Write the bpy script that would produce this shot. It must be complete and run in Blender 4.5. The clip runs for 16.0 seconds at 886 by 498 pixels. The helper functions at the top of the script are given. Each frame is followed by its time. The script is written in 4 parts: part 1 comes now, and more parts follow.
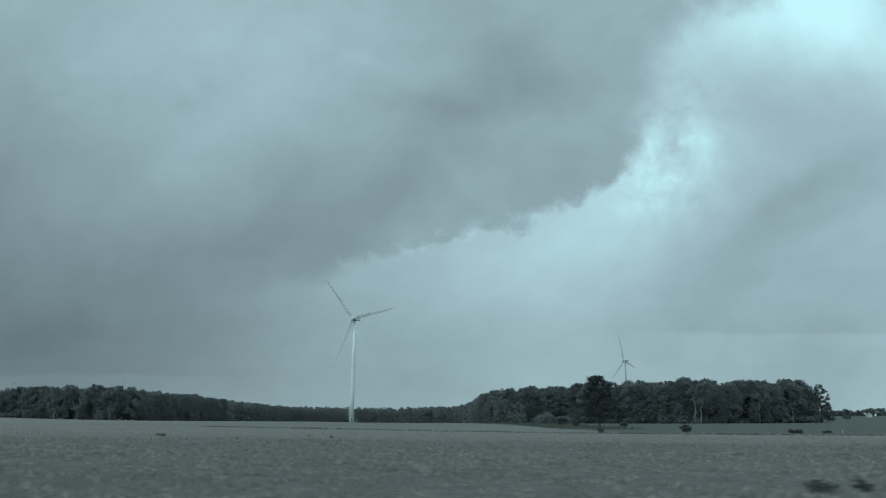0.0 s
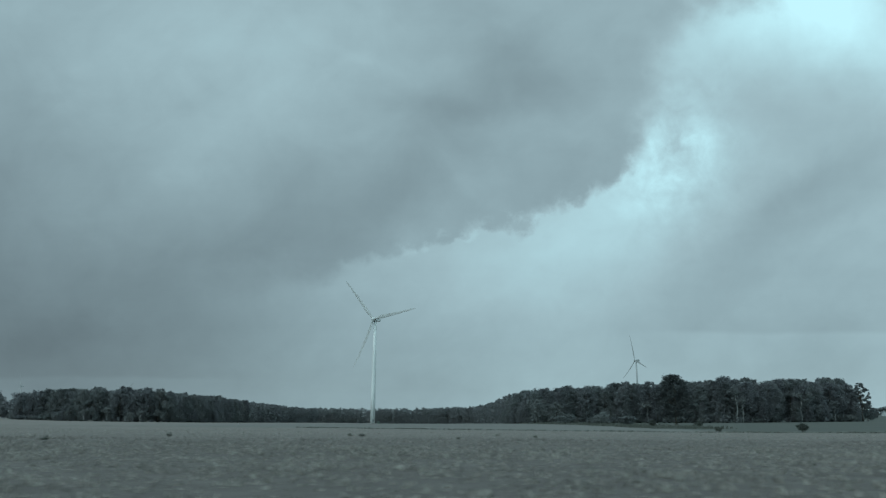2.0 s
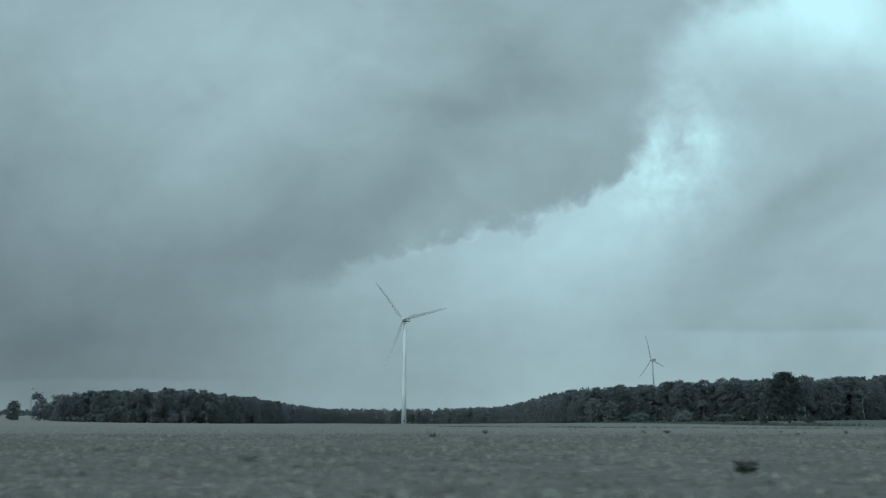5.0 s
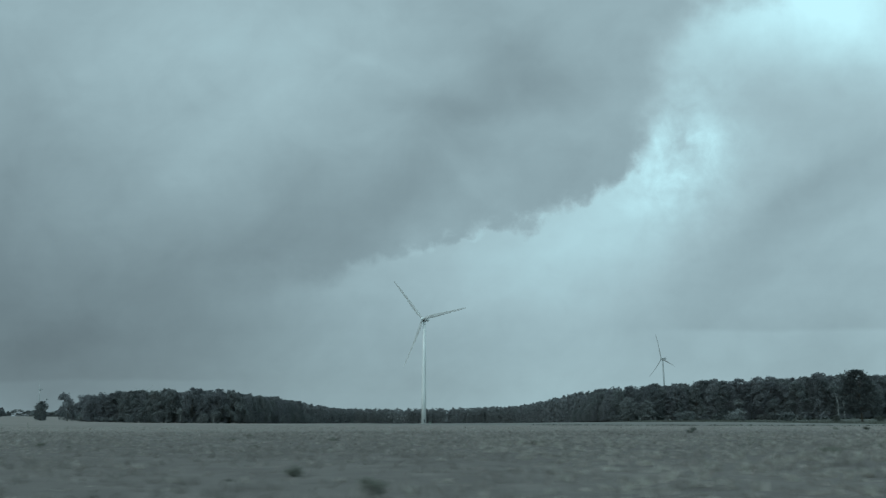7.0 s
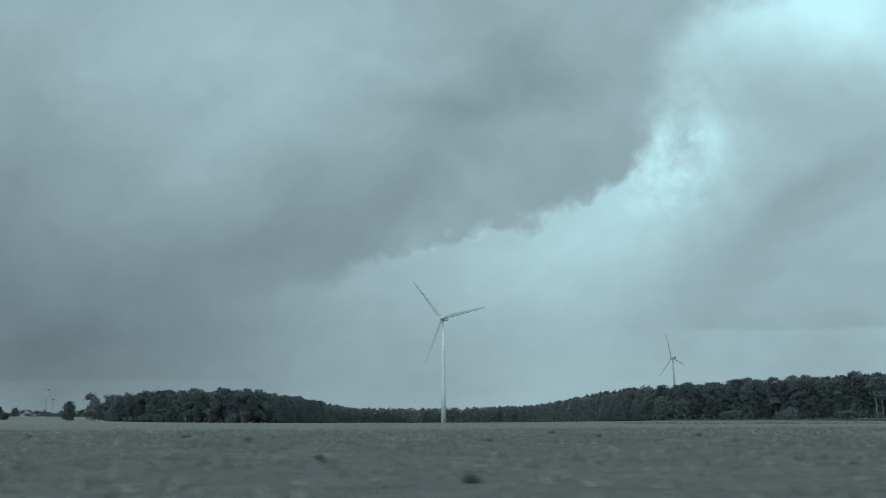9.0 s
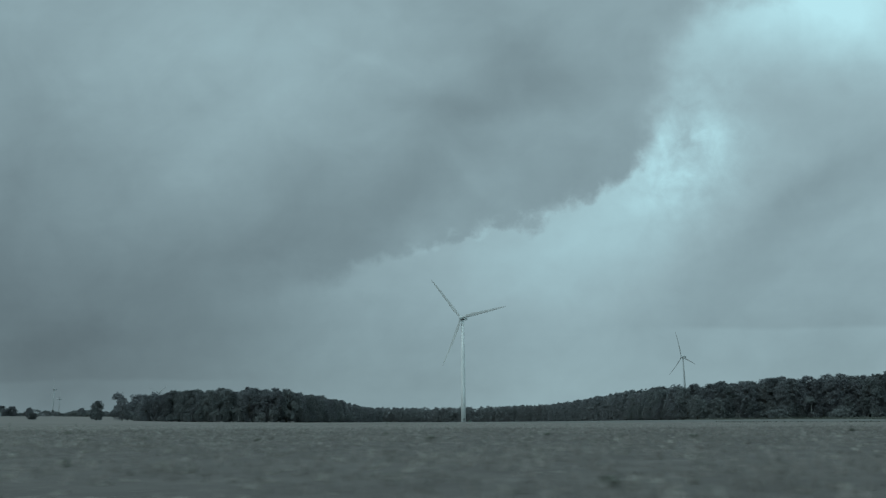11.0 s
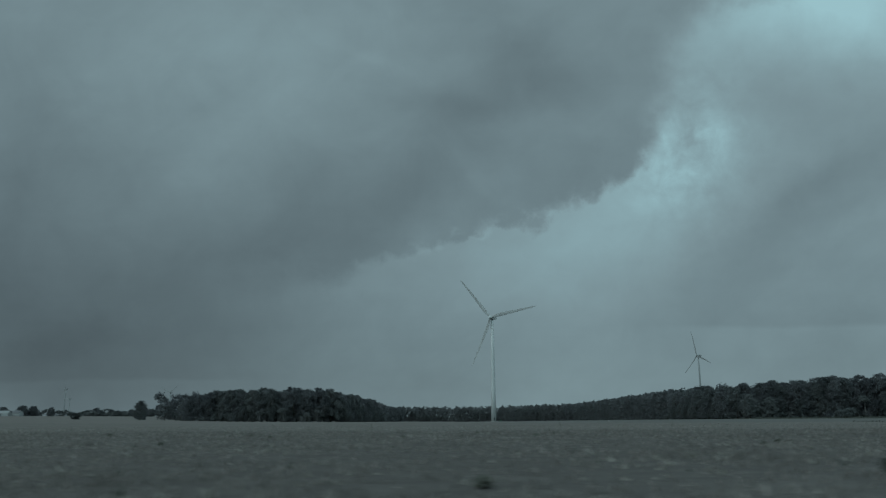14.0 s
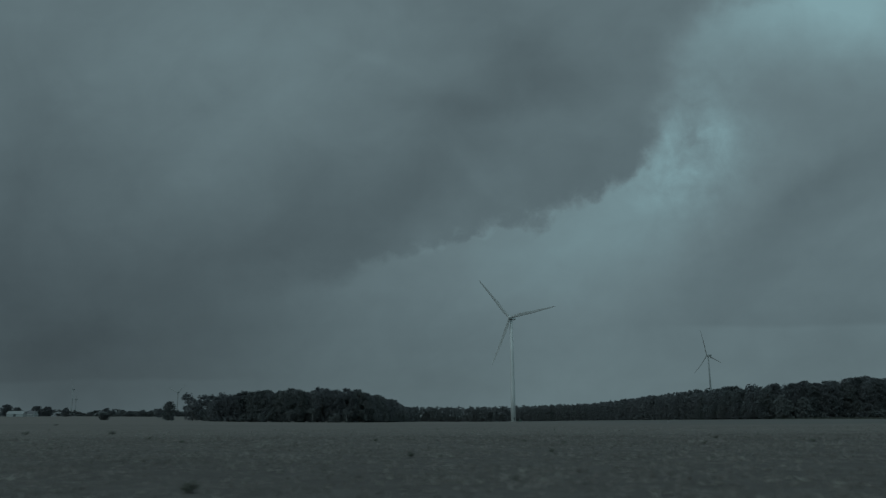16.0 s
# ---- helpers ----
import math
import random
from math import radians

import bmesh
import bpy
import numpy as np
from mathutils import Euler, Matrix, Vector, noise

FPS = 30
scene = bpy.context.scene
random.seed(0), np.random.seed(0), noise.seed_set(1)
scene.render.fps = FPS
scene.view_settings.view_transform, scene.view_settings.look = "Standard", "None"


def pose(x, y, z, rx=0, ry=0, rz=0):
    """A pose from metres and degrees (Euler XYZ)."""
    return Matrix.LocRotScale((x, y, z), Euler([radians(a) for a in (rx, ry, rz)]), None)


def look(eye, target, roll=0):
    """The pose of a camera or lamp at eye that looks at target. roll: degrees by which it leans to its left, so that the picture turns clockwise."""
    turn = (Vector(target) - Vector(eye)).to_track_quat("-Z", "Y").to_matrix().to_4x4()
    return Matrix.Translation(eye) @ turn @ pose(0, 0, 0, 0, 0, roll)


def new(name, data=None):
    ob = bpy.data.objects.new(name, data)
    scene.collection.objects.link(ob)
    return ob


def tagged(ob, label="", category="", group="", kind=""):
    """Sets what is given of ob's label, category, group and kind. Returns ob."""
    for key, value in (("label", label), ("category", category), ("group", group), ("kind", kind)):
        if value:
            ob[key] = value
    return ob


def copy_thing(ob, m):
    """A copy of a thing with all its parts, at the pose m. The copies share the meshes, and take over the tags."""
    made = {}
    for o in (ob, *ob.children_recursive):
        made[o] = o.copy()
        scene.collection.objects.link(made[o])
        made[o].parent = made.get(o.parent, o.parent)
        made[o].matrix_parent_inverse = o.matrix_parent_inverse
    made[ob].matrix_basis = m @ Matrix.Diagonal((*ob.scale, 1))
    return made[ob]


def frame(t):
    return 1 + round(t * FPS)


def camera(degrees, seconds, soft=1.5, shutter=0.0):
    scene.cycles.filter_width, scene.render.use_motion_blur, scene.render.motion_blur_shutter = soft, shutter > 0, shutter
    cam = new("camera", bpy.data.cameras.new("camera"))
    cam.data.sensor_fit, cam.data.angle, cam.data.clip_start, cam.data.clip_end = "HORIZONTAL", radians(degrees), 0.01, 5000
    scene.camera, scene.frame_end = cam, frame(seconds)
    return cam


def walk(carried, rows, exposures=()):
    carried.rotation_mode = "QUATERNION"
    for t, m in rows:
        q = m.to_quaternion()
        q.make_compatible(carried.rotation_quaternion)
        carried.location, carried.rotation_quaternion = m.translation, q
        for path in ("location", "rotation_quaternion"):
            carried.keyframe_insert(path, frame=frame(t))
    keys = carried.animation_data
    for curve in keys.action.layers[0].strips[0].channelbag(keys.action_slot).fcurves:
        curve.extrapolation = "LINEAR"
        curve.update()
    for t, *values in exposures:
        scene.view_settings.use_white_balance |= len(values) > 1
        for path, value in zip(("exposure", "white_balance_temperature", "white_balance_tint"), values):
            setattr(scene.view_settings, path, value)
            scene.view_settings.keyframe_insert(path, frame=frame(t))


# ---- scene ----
# ---- camera ----
cam = camera(60, 16.0, soft=1.25, shutter=0.5)
PATH = [
    (0, -1.837, -1.917, 1.929, 102.429, -0.736, 0.636),
    (1, -10.584, -0.956, 1.801, 102.455, -0.646, 0.501),
    (2, -19.343, -0.124, 1.664, 102.475, -0.557, 0.381),
    (3, -28.020, 0.577, 1.523, 102.490, -0.467, 0.274),
    (4, -36.565, 1.145, 1.383, 102.499, -0.377, 0.180),
    (5, -44.969, 1.575, 1.249, 102.502, -0.287, 0.098),
    (6, -53.248, 1.865, 1.126, 102.498, -0.197, 0.027),
    (7, -61.442, 2.012, 1.018, 102.489, -0.107, -0.035),
    (8, -69.601, 2.013, 0.931, 102.475, -0.018, -0.088),
    (9, -77.777, 1.865, 0.870, 102.456, 0.072, -0.133),
    (10, -86.018, 1.564, 0.839, 102.435, 0.162, -0.172),
    (11, -94.356, 1.109, 0.844, 102.412, 0.252, -0.205),
    (12, -102.799, 0.495, 0.889, 102.389, 0.342, -0.234),
    (13, -111.324, -0.280, 0.981, 102.367, 0.432, -0.260),
    (14, -119.867, -1.220, 1.122, 102.350, 0.521, -0.283),
    (15, -128.313, -2.326, 1.319, 102.340, 0.611, -0.305),
    (16, -136.491, -3.603, 1.577, 102.338, 0.701, -0.327),
]
EXPOSURE = [(t, stops, 5650, -7) for t, stops in ((0, 0.0), (9.0, 0.0), (11.5, -0.34), (12.5, -0.54), (14.0, -0.83), (15.0, -1.07), (16, -1.42))]
walk(cam, [(t, pose(x, y, z, rx, 0, rz) @ pose(0, 0, 0, 0, 0, roll)) for t, x, y, z, rx, rz, roll in PATH], EXPOSURE)

# ---- light: a heavy overcast sky with a low cloud bank, and a weak, wide sun above it ----
SUN_EL, SUN_AZ = radians(38), radians(228)
world = bpy.data.worlds.new("sky")
scene.world = world
world.use_nodes = True


class Nodes:
    """Short spelling for shader arithmetic."""

    def __init__(self, tree):
        self.tree = tree
        tree.nodes.clear()

    def add(self, kind, **fields):
        node = self.tree.nodes.new(kind)
        for key, value in fields.items():
            setattr(node, key, value)
        return node

    def link(self, a, b):
        if isinstance(a, (int, float, tuple)):
            b.default_value = a
        else:
            self.tree.links.new(a, b)

    def m(self, op, a, b=0.0, c=0.0, clamp=False):
        node = self.add("ShaderNodeMath", operation=op, use_clamp=clamp)
        for i, v in enumerate((a, b, c)):
            self.link(v, node.inputs[i])
        return node.outputs[0]

    def ramp(self, v, lo, hi, a=0.0, b=1.0):
        node = self.add("ShaderNodeMapRange", interpolation_type="SMOOTHSTEP")
        for i, x in enumerate((v, lo, hi, a, b)):
            self.link(x, node.inputs[i])
        return node.outputs[0]

    def vec(self, x, y, z=0.0):
        node = self.add("ShaderNodeCombineXYZ")
        for i, v in enumerate((x, y, z)):
            self.link(v, node.inputs[i])
        return node.outputs[0]

    def noise(self, p, scale, detail=4.0, rough=0.55, warp=0.0):
        node = self.add("ShaderNodeTexNoise")
        self.link(p, node.inputs["Vector"])
        node.inputs["Scale"].default_value, node.inputs["Detail"].default_value = scale, detail
        node.inputs["Roughness"].default_value, node.inputs["Distortion"].default_value = rough, warp
        return node.outputs["Fac"]

    def colours(self, v, stops):
        node = self.add("ShaderNodeValToRGB")
        ramp = node.color_ramp
        while len(ramp.elements) < len(stops):
            ramp.elements.new(0.5)
        for e, (at, c) in zip(ramp.elements, stops):
            e.position, e.color = at, (*c, 1)
        self.link(v, node.inputs[0])
        return node.outputs[0]

    def mix(self, f, a, b, how="MIX"):
        node = self.add("ShaderNodeMix", data_type="RGBA", blend_type=how)
        for v, sock in ((f, node.inputs[0]), (a, node.inputs[6]), (b, node.inputs[7])):
            if isinstance(v, tuple) and len(v) == 3:
                v = (*v, 1)
            self.link(v, sock)
        return node.outputs[2]


N = Nodes(world.node_tree)
split = N.add("ShaderNodeSeparateXYZ")
N.link(N.add("ShaderNodeTexCoord").outputs["Generated"], split.inputs[0])
dx, dy, dz = split.outputs
LIFT = radians(12.475)
ahead = N.m("MAXIMUM", N.m("ADD", N.m("MULTIPLY", dy, math.cos(LIFT)), N.m("MULTIPLY", dz, math.sin(LIFT))), 0.12)
above = N.m("SUBTRACT", N.m("MULTIPLY", dz, math.cos(LIFT)), N.m("MULTIPLY", dy, math.sin(LIFT)))
# tangent-plane coordinates of the northern sky: u to the right, v up
u0 = N.m("DIVIDE", N.m("MULTIPLY", dx, 13.58), ahead)
v0 = N.m("DIVIDE", N.m("MULTIPLY", above, 13.58), ahead)
# wind-torn wandering of all outlines, in three sizes
w1 = N.m("SUBTRACT", N.noise(N.vec(u0, v0, 1.3), 0.55, 2), 0.5)
w2 = N.m("SUBTRACT", N.noise(N.vec(v0, u0, 3.7), 0.6, 2), 0.5)
w3 = N.m("SUBTRACT", N.noise(N.vec(u0, v0, 9.1), 1.7, 5, 0.55), 0.5)
w4 = N.m("SUBTRACT", N.noise(N.vec(v0, u0, 6.4), 2.0, 5, 0.55), 0.5)
u = N.m("ADD", u0, N.m("ADD", N.m("MULTIPLY", w1, 0.55), N.m("MULTIPLY", w3, 0.35)))
v = N.m("ADD", v0, N.m("ADD", N.m("MULTIPLY", w2, 0.45), N.m("MULTIPLY", w4, 0.35)))
# streaks drawn out from lower left to upper right
ca, sa = math.cos(radians(30)), math.sin(radians(30))
along = N.m("ADD", N.m("MULTIPLY", u0, ca), N.m("MULTIPLY", v0, sa))
cross = N.m("SUBTRACT", N.m("MULTIPLY", v0, ca), N.m("MULTIPLY", u0, sa))
streak = N.m("SUBTRACT", N.noise(N.vec(N.m("MULTIPLY", along, 0.22), N.m("MULTIPLY", cross, 0.7)), 1.5, 5, 0.5, 0.5), 0.5)
puff = N.m("SUBTRACT", N.noise(N.vec(u0, v0, 21.0), 0.8, 6, 0.55, 0.6), 0.5)
fine = N.m("SUBTRACT", N.noise(N.vec(u0, v0, 33.0), 2.6, 6, 0.6, 0.4), 0.5)
level = N.m("SUBTRACT", N.noise(N.vec(N.m("MULTIPLY", u0, 0.16), N.m("MULTIPLY", v0, 1.1), 5.0), 1.6, 4), 0.5)


def blob(cx, cy, rx, ry, turn, stops):
    """A soft mass of thicker (darker) or thinner (brighter) cloud."""
    c, s = math.cos(radians(turn)), math.sin(radians(turn))
    du, dv = N.m("SUBTRACT", u, cx), N.m("SUBTRACT", v, cy)
    a = N.m("DIVIDE", N.m("ADD", N.m("MULTIPLY", du, c), N.m("MULTIPLY", dv, s)), rx)
    b = N.m("DIVIDE", N.m("SUBTRACT", N.m("MULTIPLY", dv, c), N.m("MULTIPLY", du, s)), ry)
    r = N.m("ADD", N.m("MULTIPLY", a, a), N.m("MULTIPLY", b, b))
    return N.m("MULTIPLY", N.m("EXPONENT", N.m("MULTIPLY", r, -0.5)), stops)


def total(start, terms):
    for term in terms:
        start = N.m("ADD", start, term)
    return start


def rim(slope, icpt):
    """How far a point lies above a slanting rim of the cloud bank."""
    return N.m("DIVIDE", N.m("SUBTRACT", N.m("SUBTRACT", v, icpt), N.m("MULTIPLY", u, slope)), math.hypot(1, slope))


# the dark bank: bounded below and to the east, with a tongue along the top
inside = rim(0.20, 0.03)
for slope, icpt, join in ((0.305, 0.02, 0.5), (0.615, -0.68, 0.5), (6.0, -19.8, 0.7)):
    inside = N.m("SMOOTH_MIN", inside, rim(slope, icpt), join)
inside = N.m("SMOOTH_MAX", inside, rim(0.35, 2.62), 0.7)
# its rim swells in rounded lobes with creases between them
lobes = N.m("ABSOLUTE", N.m("SUBTRACT", N.noise(N.vec(u0, v0, 14.0), 0.9, 2, 0.5), 0.5))
lobes2 = N.m("ABSOLUTE", N.m("SUBTRACT", N.noise(N.vec(u0, v0, 17.0), 2.4, 4, 0.6), 0.5))
lobed = N.m("ADD", N.m("MULTIPLY", lobes, 1.1), N.m("ADD", N.m("MULTIPLY", lobes2, 0.55), -0.06))
inside = N.m("ADD", inside, lobed)
soft = N.m("MULTIPLY", N.ramp(u0, -3.6, -0.6, 0.85, 0.12), N.m("MULTIPLY", N.ramp(u0, 0.8, 2.4, 1.0, 1.9), N.ramp(v0, 1.3, 2.5, 1.0, 3.4)))
bank = N.ramp(N.m("DIVIDE", inside, soft), -0.7, 0.7)
# brightness in stops, of the bank and of the thinner cloud beyond it
dark = total(-0.218, (
    blob(-6.3, -1.15, 3.0, 1.50, 0, -0.818), blob(-3.5, 3.80, 1.8, 0.90, 0, 0.284), blob(-0.7, 1.05, 1.8, 0.50, 40, -0.355), blob(-4.2, 1.60, 1.8, 0.50, 40, 0.121), blob(-7.7, 1.05, 1.0, 0.50, 70, -0.282),
    blob(1.4, 3.25, 1.0, 0.50, -40, -0.266), blob(-2.8, 0.50, 1.0, 0.50, 40, -0.214), blob(2.1, 1.05, 1.8, 0.50, 20, -0.171), blob(-7.0, 2.15, 1.8, 0.50, -40, -0.135), blob(-7.7, -1.15, 1.8, 0.50, -40, -0.247),
    blob(-0.7, 2.15, 1.8, 0.50, 20, -0.083),
    blob(1.3, 2.12, 0.9, 0.20, 8, 0.13), blob(0.3, 2.48, 0.8, 0.20, -8, -0.17), blob(0.45, 1.45, 0.75, 0.12, -50, 0.09), blob(-1.2, 3.27, 0.45, 0.09, -18, 0.12),
    blob(-0.5, 0.18, 0.22, 0.2, 0, 0.16), blob(1.75, 0.55, 0.3, 0.10, 25, 0.16),
    N.m("MULTIPLY", puff, 0.34), N.m("MULTIPLY", fine, 0.10)))
clear = total(-0.045, (
    blob(-6.3, -1.70, 3.0, 1.50, 0, -1.159), blob(4.9, 2.70, 3.0, 0.80, 40, 0.608), blob(4.9, 2.70, 1.0, 0.50, 0, -0.505), blob(6.3, -2.25, 1.8, 0.90, 20, -0.410), blob(6.3, 0.50, 1.8, 0.50, 40, -0.262),
    blob(0.0, -2.25, 1.8, 0.90, 40, -0.195), blob(7.7, 3.80, 1.8, 0.50, -40, 0.509), blob(4.2, 3.25, 1.8, 0.50, 70, 0.253), blob(-7.7, -1.70, 1.0, 0.50, 0, -0.383), blob(2.8, -0.05, 1.8, 0.50, 20, 0.186),
    blob(4.2, -1.70, 1.0, 0.50, 70, -0.102), blob(5.6, 4.35, 0.7, 0.35, 20, 0.354), blob(4.2, 1.05, 0.7, 0.35, 40, 0.241), blob(0.7, -0.05, 1.8, 0.50, 20, 0.087),
    blob(4.72, 2.0, 0.20, 0.40, 0, 0.30), blob(3.85, 1.90, 0.15, 0.13, 0, 0.20), blob(3.75, 0.95, 0.5, 0.30, 38, -0.10), blob(4.35, 1.72, 0.30, 0.18, 0, -0.34), blob(4.25, 2.35, 0.25, 0.25, 30, -0.16),
    blob(6.1, 0.75, 1.3, 0.20, 38, -0.16), blob(6.9, 0.40, 0.9, 0.16, 28, 0.10), blob(5.4, 0.1, 0.9, 0.14, 32, 0.07), blob(5.9, 2.75, 0.9, 0.3, -35, -0.10),
    blob(6.9, 4.6, 1.8, 0.6, 0, 0.26), blob(-7.2, -2.75, 2.0, 0.35, 0, -0.16), N.m("MULTIPLY", puff, 0.26), N.m("MULTIPLY", fine, 0.12),
    N.m("MULTIPLY", blob(4.2, 1.75, 0.65, 0.75, 0, 1.0), N.m("ADD", N.m("MULTIPLY", fine, 1.0), N.m("MULTIPLY", w4, 1.1)))))
# pale shreds hanging along the rim
shred = N.m("MULTIPLY", N.ramp(inside, -0.20, 0.02), N.ramp(inside, 0.34, 0.08))
shred = N.m("MULTIPLY", N.m("MULTIPLY", shred, N.ramp(u0, -1.6, -0.4)), N.m("MULTIPLY", N.ramp(v0, 2.2, 1.4), N.ramp(N.noise(N.vec(u0, v0, 41.0), 2.1, 5, 0.58, 0.2), 0.48, 0.64)))
# flat undersides of the low masses, and the paler strips below them
under = N.m("MULTIPLY", N.ramp(N.m("ADD", v0, N.m("MULTIPLY", w2, 0.25)), -2.26, -2.36), N.ramp(u0, -2.8, -4.6))
shelf = N.m("MULTIPLY", N.ramp(N.m("ADD", v0, N.m("MULTIPLY", w2, 0.12)), -1.37, -1.49), N.ramp(u0, 3.0, 5.0))
# thinner cloud on the sun's side of the sky
stops = N.m("ADD", N.m("MULTIPLY", clear, N.m("SUBTRACT", 1.0, bank)), N.m("MULTIPLY", dark, bank))
stops = total(stops, (N.m("MULTIPLY", shred, 0.22), N.m("MULTIPLY", under, 0.16), N.m("MULTIPLY", shelf, 0.17), N.m("MULTIPLY", streak, 0.22), N.m("MULTIPLY", level, 0.16),
                      N.ramp(dy, 0.15, -0.75, 0.0, 0.80), N.ramp(v0, 6.0, 14.0, 0.0, 0.2)))
stops = N.m("MINIMUM", N.m("MAXIMUM", stops, -2.0), 0.95)
low, high = N.m("MINIMUM", stops, 0.0), N.m("MAXIMUM", stops, 0.0)
tint = N.add("ShaderNodeCombineColor")
for channel, (level_at, fall, climb) in enumerate(((0.415, 0.965, 0.82), (0.48, 1.0, 1.0), (0.503, 0.975, 0.99))):
    N.link(N.m("MULTIPLY", N.m("POWER", 2.0, N.m("ADD", N.m("MULTIPLY", low, fall), N.m("MULTIPLY", high, climb))), level_at), tint.inputs[channel])
sky = N.add("ShaderNodeTexSky", sky_type="NISHITA", sun_disc=False, sun_elevation=SUN_EL, sun_rotation=SUN_AZ)
blue, grey, both = N.add("ShaderNodeBackground"), N.add("ShaderNodeBackground"), N.add("ShaderNodeMixShader")
N.link(sky.outputs[0], blue.inputs[0])
blue.inputs[1].default_value = 0.06
N.link(tint.outputs[0], grey.inputs[0])
grey.inputs[1].default_value = 1.0
both.inputs[0].default_value = 0.96
N.link(blue.outputs[0], both.inputs[1])
N.link(grey.outputs[0], both.inputs[2])
N.link(both.outputs[0], N.add("ShaderNodeOutputWorld").inputs[0])

sun = new("sun", bpy.data.lights.new("sun", "SUN"))
sun.data.energy, sun.data.angle, sun.data.color = 0.9, radians(30), (1.0, 0.98, 0.95)
sun.matrix_world = look((0, 0, 0), (-math.sin(SUN_AZ) * math.cos(SUN_EL), -math.cos(SUN_AZ) * math.cos(SUN_EL), -math.sin(SUN_EL)))


# ---- materials ----
def material(name, rough=0.7, metal=0.0, gloss=0.5):
    mat = bpy.data.materials.new(name)
    mat.use_nodes = True
    n = Nodes(mat.node_tree)
    out, bsdf = n.add("ShaderNodeOutputMaterial"), n.add("ShaderNodeBsdfPrincipled")
    n.link(bsdf.outputs[0], out.inputs[0])
    bsdf.inputs["Roughness"].default_value, bsdf.inputs["Metallic"].default_value = rough, metal
    bsdf.inputs["Specular IOR Level"].default_value = gloss
    return mat, n, bsdf


def bump(n, bsdf, height, strength, distance=0.02):
    node = n.add("ShaderNodeBump")
    node.inputs["Strength"].default_value, node.inputs["Distance"].default_value = strength, distance
    n.link(height, node.inputs["Height"])
    n.link(node.outputs[0], bsdf.inputs["Normal"])


def plain(name, colour, rough=0.6, metal=0.0, scale=3.0, spread=0.12):
    """Paint, metal or masonry with faint weathering at two scales."""
    mat, n, bsdf = material(name, rough, metal)
    p = n.add("ShaderNodeTexCoord").outputs["Object"]
    a, b = n.noise(p, scale, 5), n.noise(p, scale * 0.13, 3)
    f = n.m("ADD", n.m("MULTIPLY", a, 0.5), n.m("MULTIPLY", b, 0.5))
    lo, hi = tuple(c * (1 - spread) for c in colour), tuple(min(1, c * (1 + spread)) for c in colour)
    n.link(n.colours(f, [(0.3, lo), (0.7, hi)]), bsdf.inputs["Base Color"])
    bump(n, bsdf, a, 0.15)
    return mat


def foliage(name, stops):
    """Leaves: tone from leaf to leaf, from branch to branch and from tree to tree."""
    mat, n, bsdf = material(name, 0.48, 0.0, 0.7)
    p = n.add("ShaderNodeTexCoord").outputs["Object"]
    leaf = n.add("ShaderNodeNewGeometry").outputs["Random Per Island"]
    tree = n.add("ShaderNodeObjectInfo").outputs["Random"]
    f = n.m("ADD", n.m("ADD", n.m("MULTIPLY", leaf, 0.14), n.m("MULTIPLY", n.noise(p, 0.11, 2), 0.20)), n.m("ADD", n.m("MULTIPLY", tree, 0.48), n.m("MULTIPLY", n.noise(p, 0.4, 2), 0.18)))
    tone = n.colours(f, stops)
    n.link(tone, bsdf.inputs["Base Color"])
    thin, blend = n.add("ShaderNodeBsdfTranslucent"), n.add("ShaderNodeMixShader")
    n.link(tone, thin.inputs[0])
    blend.inputs[0].default_value = 0.6
    n.link(bsdf.outputs[0], blend.inputs[1])
    n.link(thin.outputs[0], blend.inputs[2])
    out = [k for k in n.tree.nodes if k.bl_idname == "ShaderNodeOutputMaterial"][0]
    n.link(blend.outputs[0], out.inputs[0])
    return mat


LEAF = foliage("leaves_wood", [(0.2, (0.147, 0.153, 0.163)), (0.5, (0.194, 0.201, 0.211)), (0.85, (0.247, 0.255, 0.259))])
LEAF_DARK = foliage("leaves_dark", [(0.2, (0.130, 0.139, 0.143)), (0.85, (0.224, 0.239, 0.236))])
# far woods: leaf colour lifted and blued to stand in for distance haze
LEAF_HAZED = foliage("leaves_hazed", [(0.2, (0.200, 0.208, 0.215)), (0.85, (0.285, 0.292, 0.294))])
LEAF_DEEP = foliage("leaves_deep", [(0.2, (0.059, 0.066, 0.066)), (0.85, (0.111, 0.121, 0.119))])
LEAF_PALE = foliage("leaves_pale", [(0.2, (0.162, 0.171, 0.175)), (0.85, (0.246, 0.256, 0.250))])
GREENS = foliage("meadow_greens", [(0.2, (0.125, 0.132, 0.110)), (0.85, (0.190, 0.197, 0.166))])
PALE_WEED = foliage("pale_weeds", [(0.2, (0.169, 0.173, 0.147)), (0.85, (0.267, 0.268, 0.229))])
RANK = foliage("rank_grass", [(0.2, (0.090, 0.096, 0.082)), (0.85, (0.165, 0.170, 0.143))])
WEED = foliage("weeds", [(0.2, (0.070, 0.078, 0.067)), (0.85, (0.145, 0.152, 0.128))])
BARK = plain("bark", (0.085, 0.075, 0.062), 0.9, 0.0, 2.0, 0.35)
BIRCH = plain("pale_bark", (0.27, 0.268, 0.26), 0.8, 0.0, 1.2, 0.3)
TURBINE = plain("turbine_paint", (0.66, 0.67, 0.665), 0.42, 0.0, 0.25, 0.05)
BLADE = plain("blade_paint", (0.43, 0.437, 0.435), 0.45, 0.0, 0.25, 0.05)
# other turbines: white paint darkened to their backlit tone against the sky
TURBINE_SHADED = plain("shaded_turbine_paint", (0.32, 0.33, 0.33), 0.5, 0.0, 0.25, 0.05)
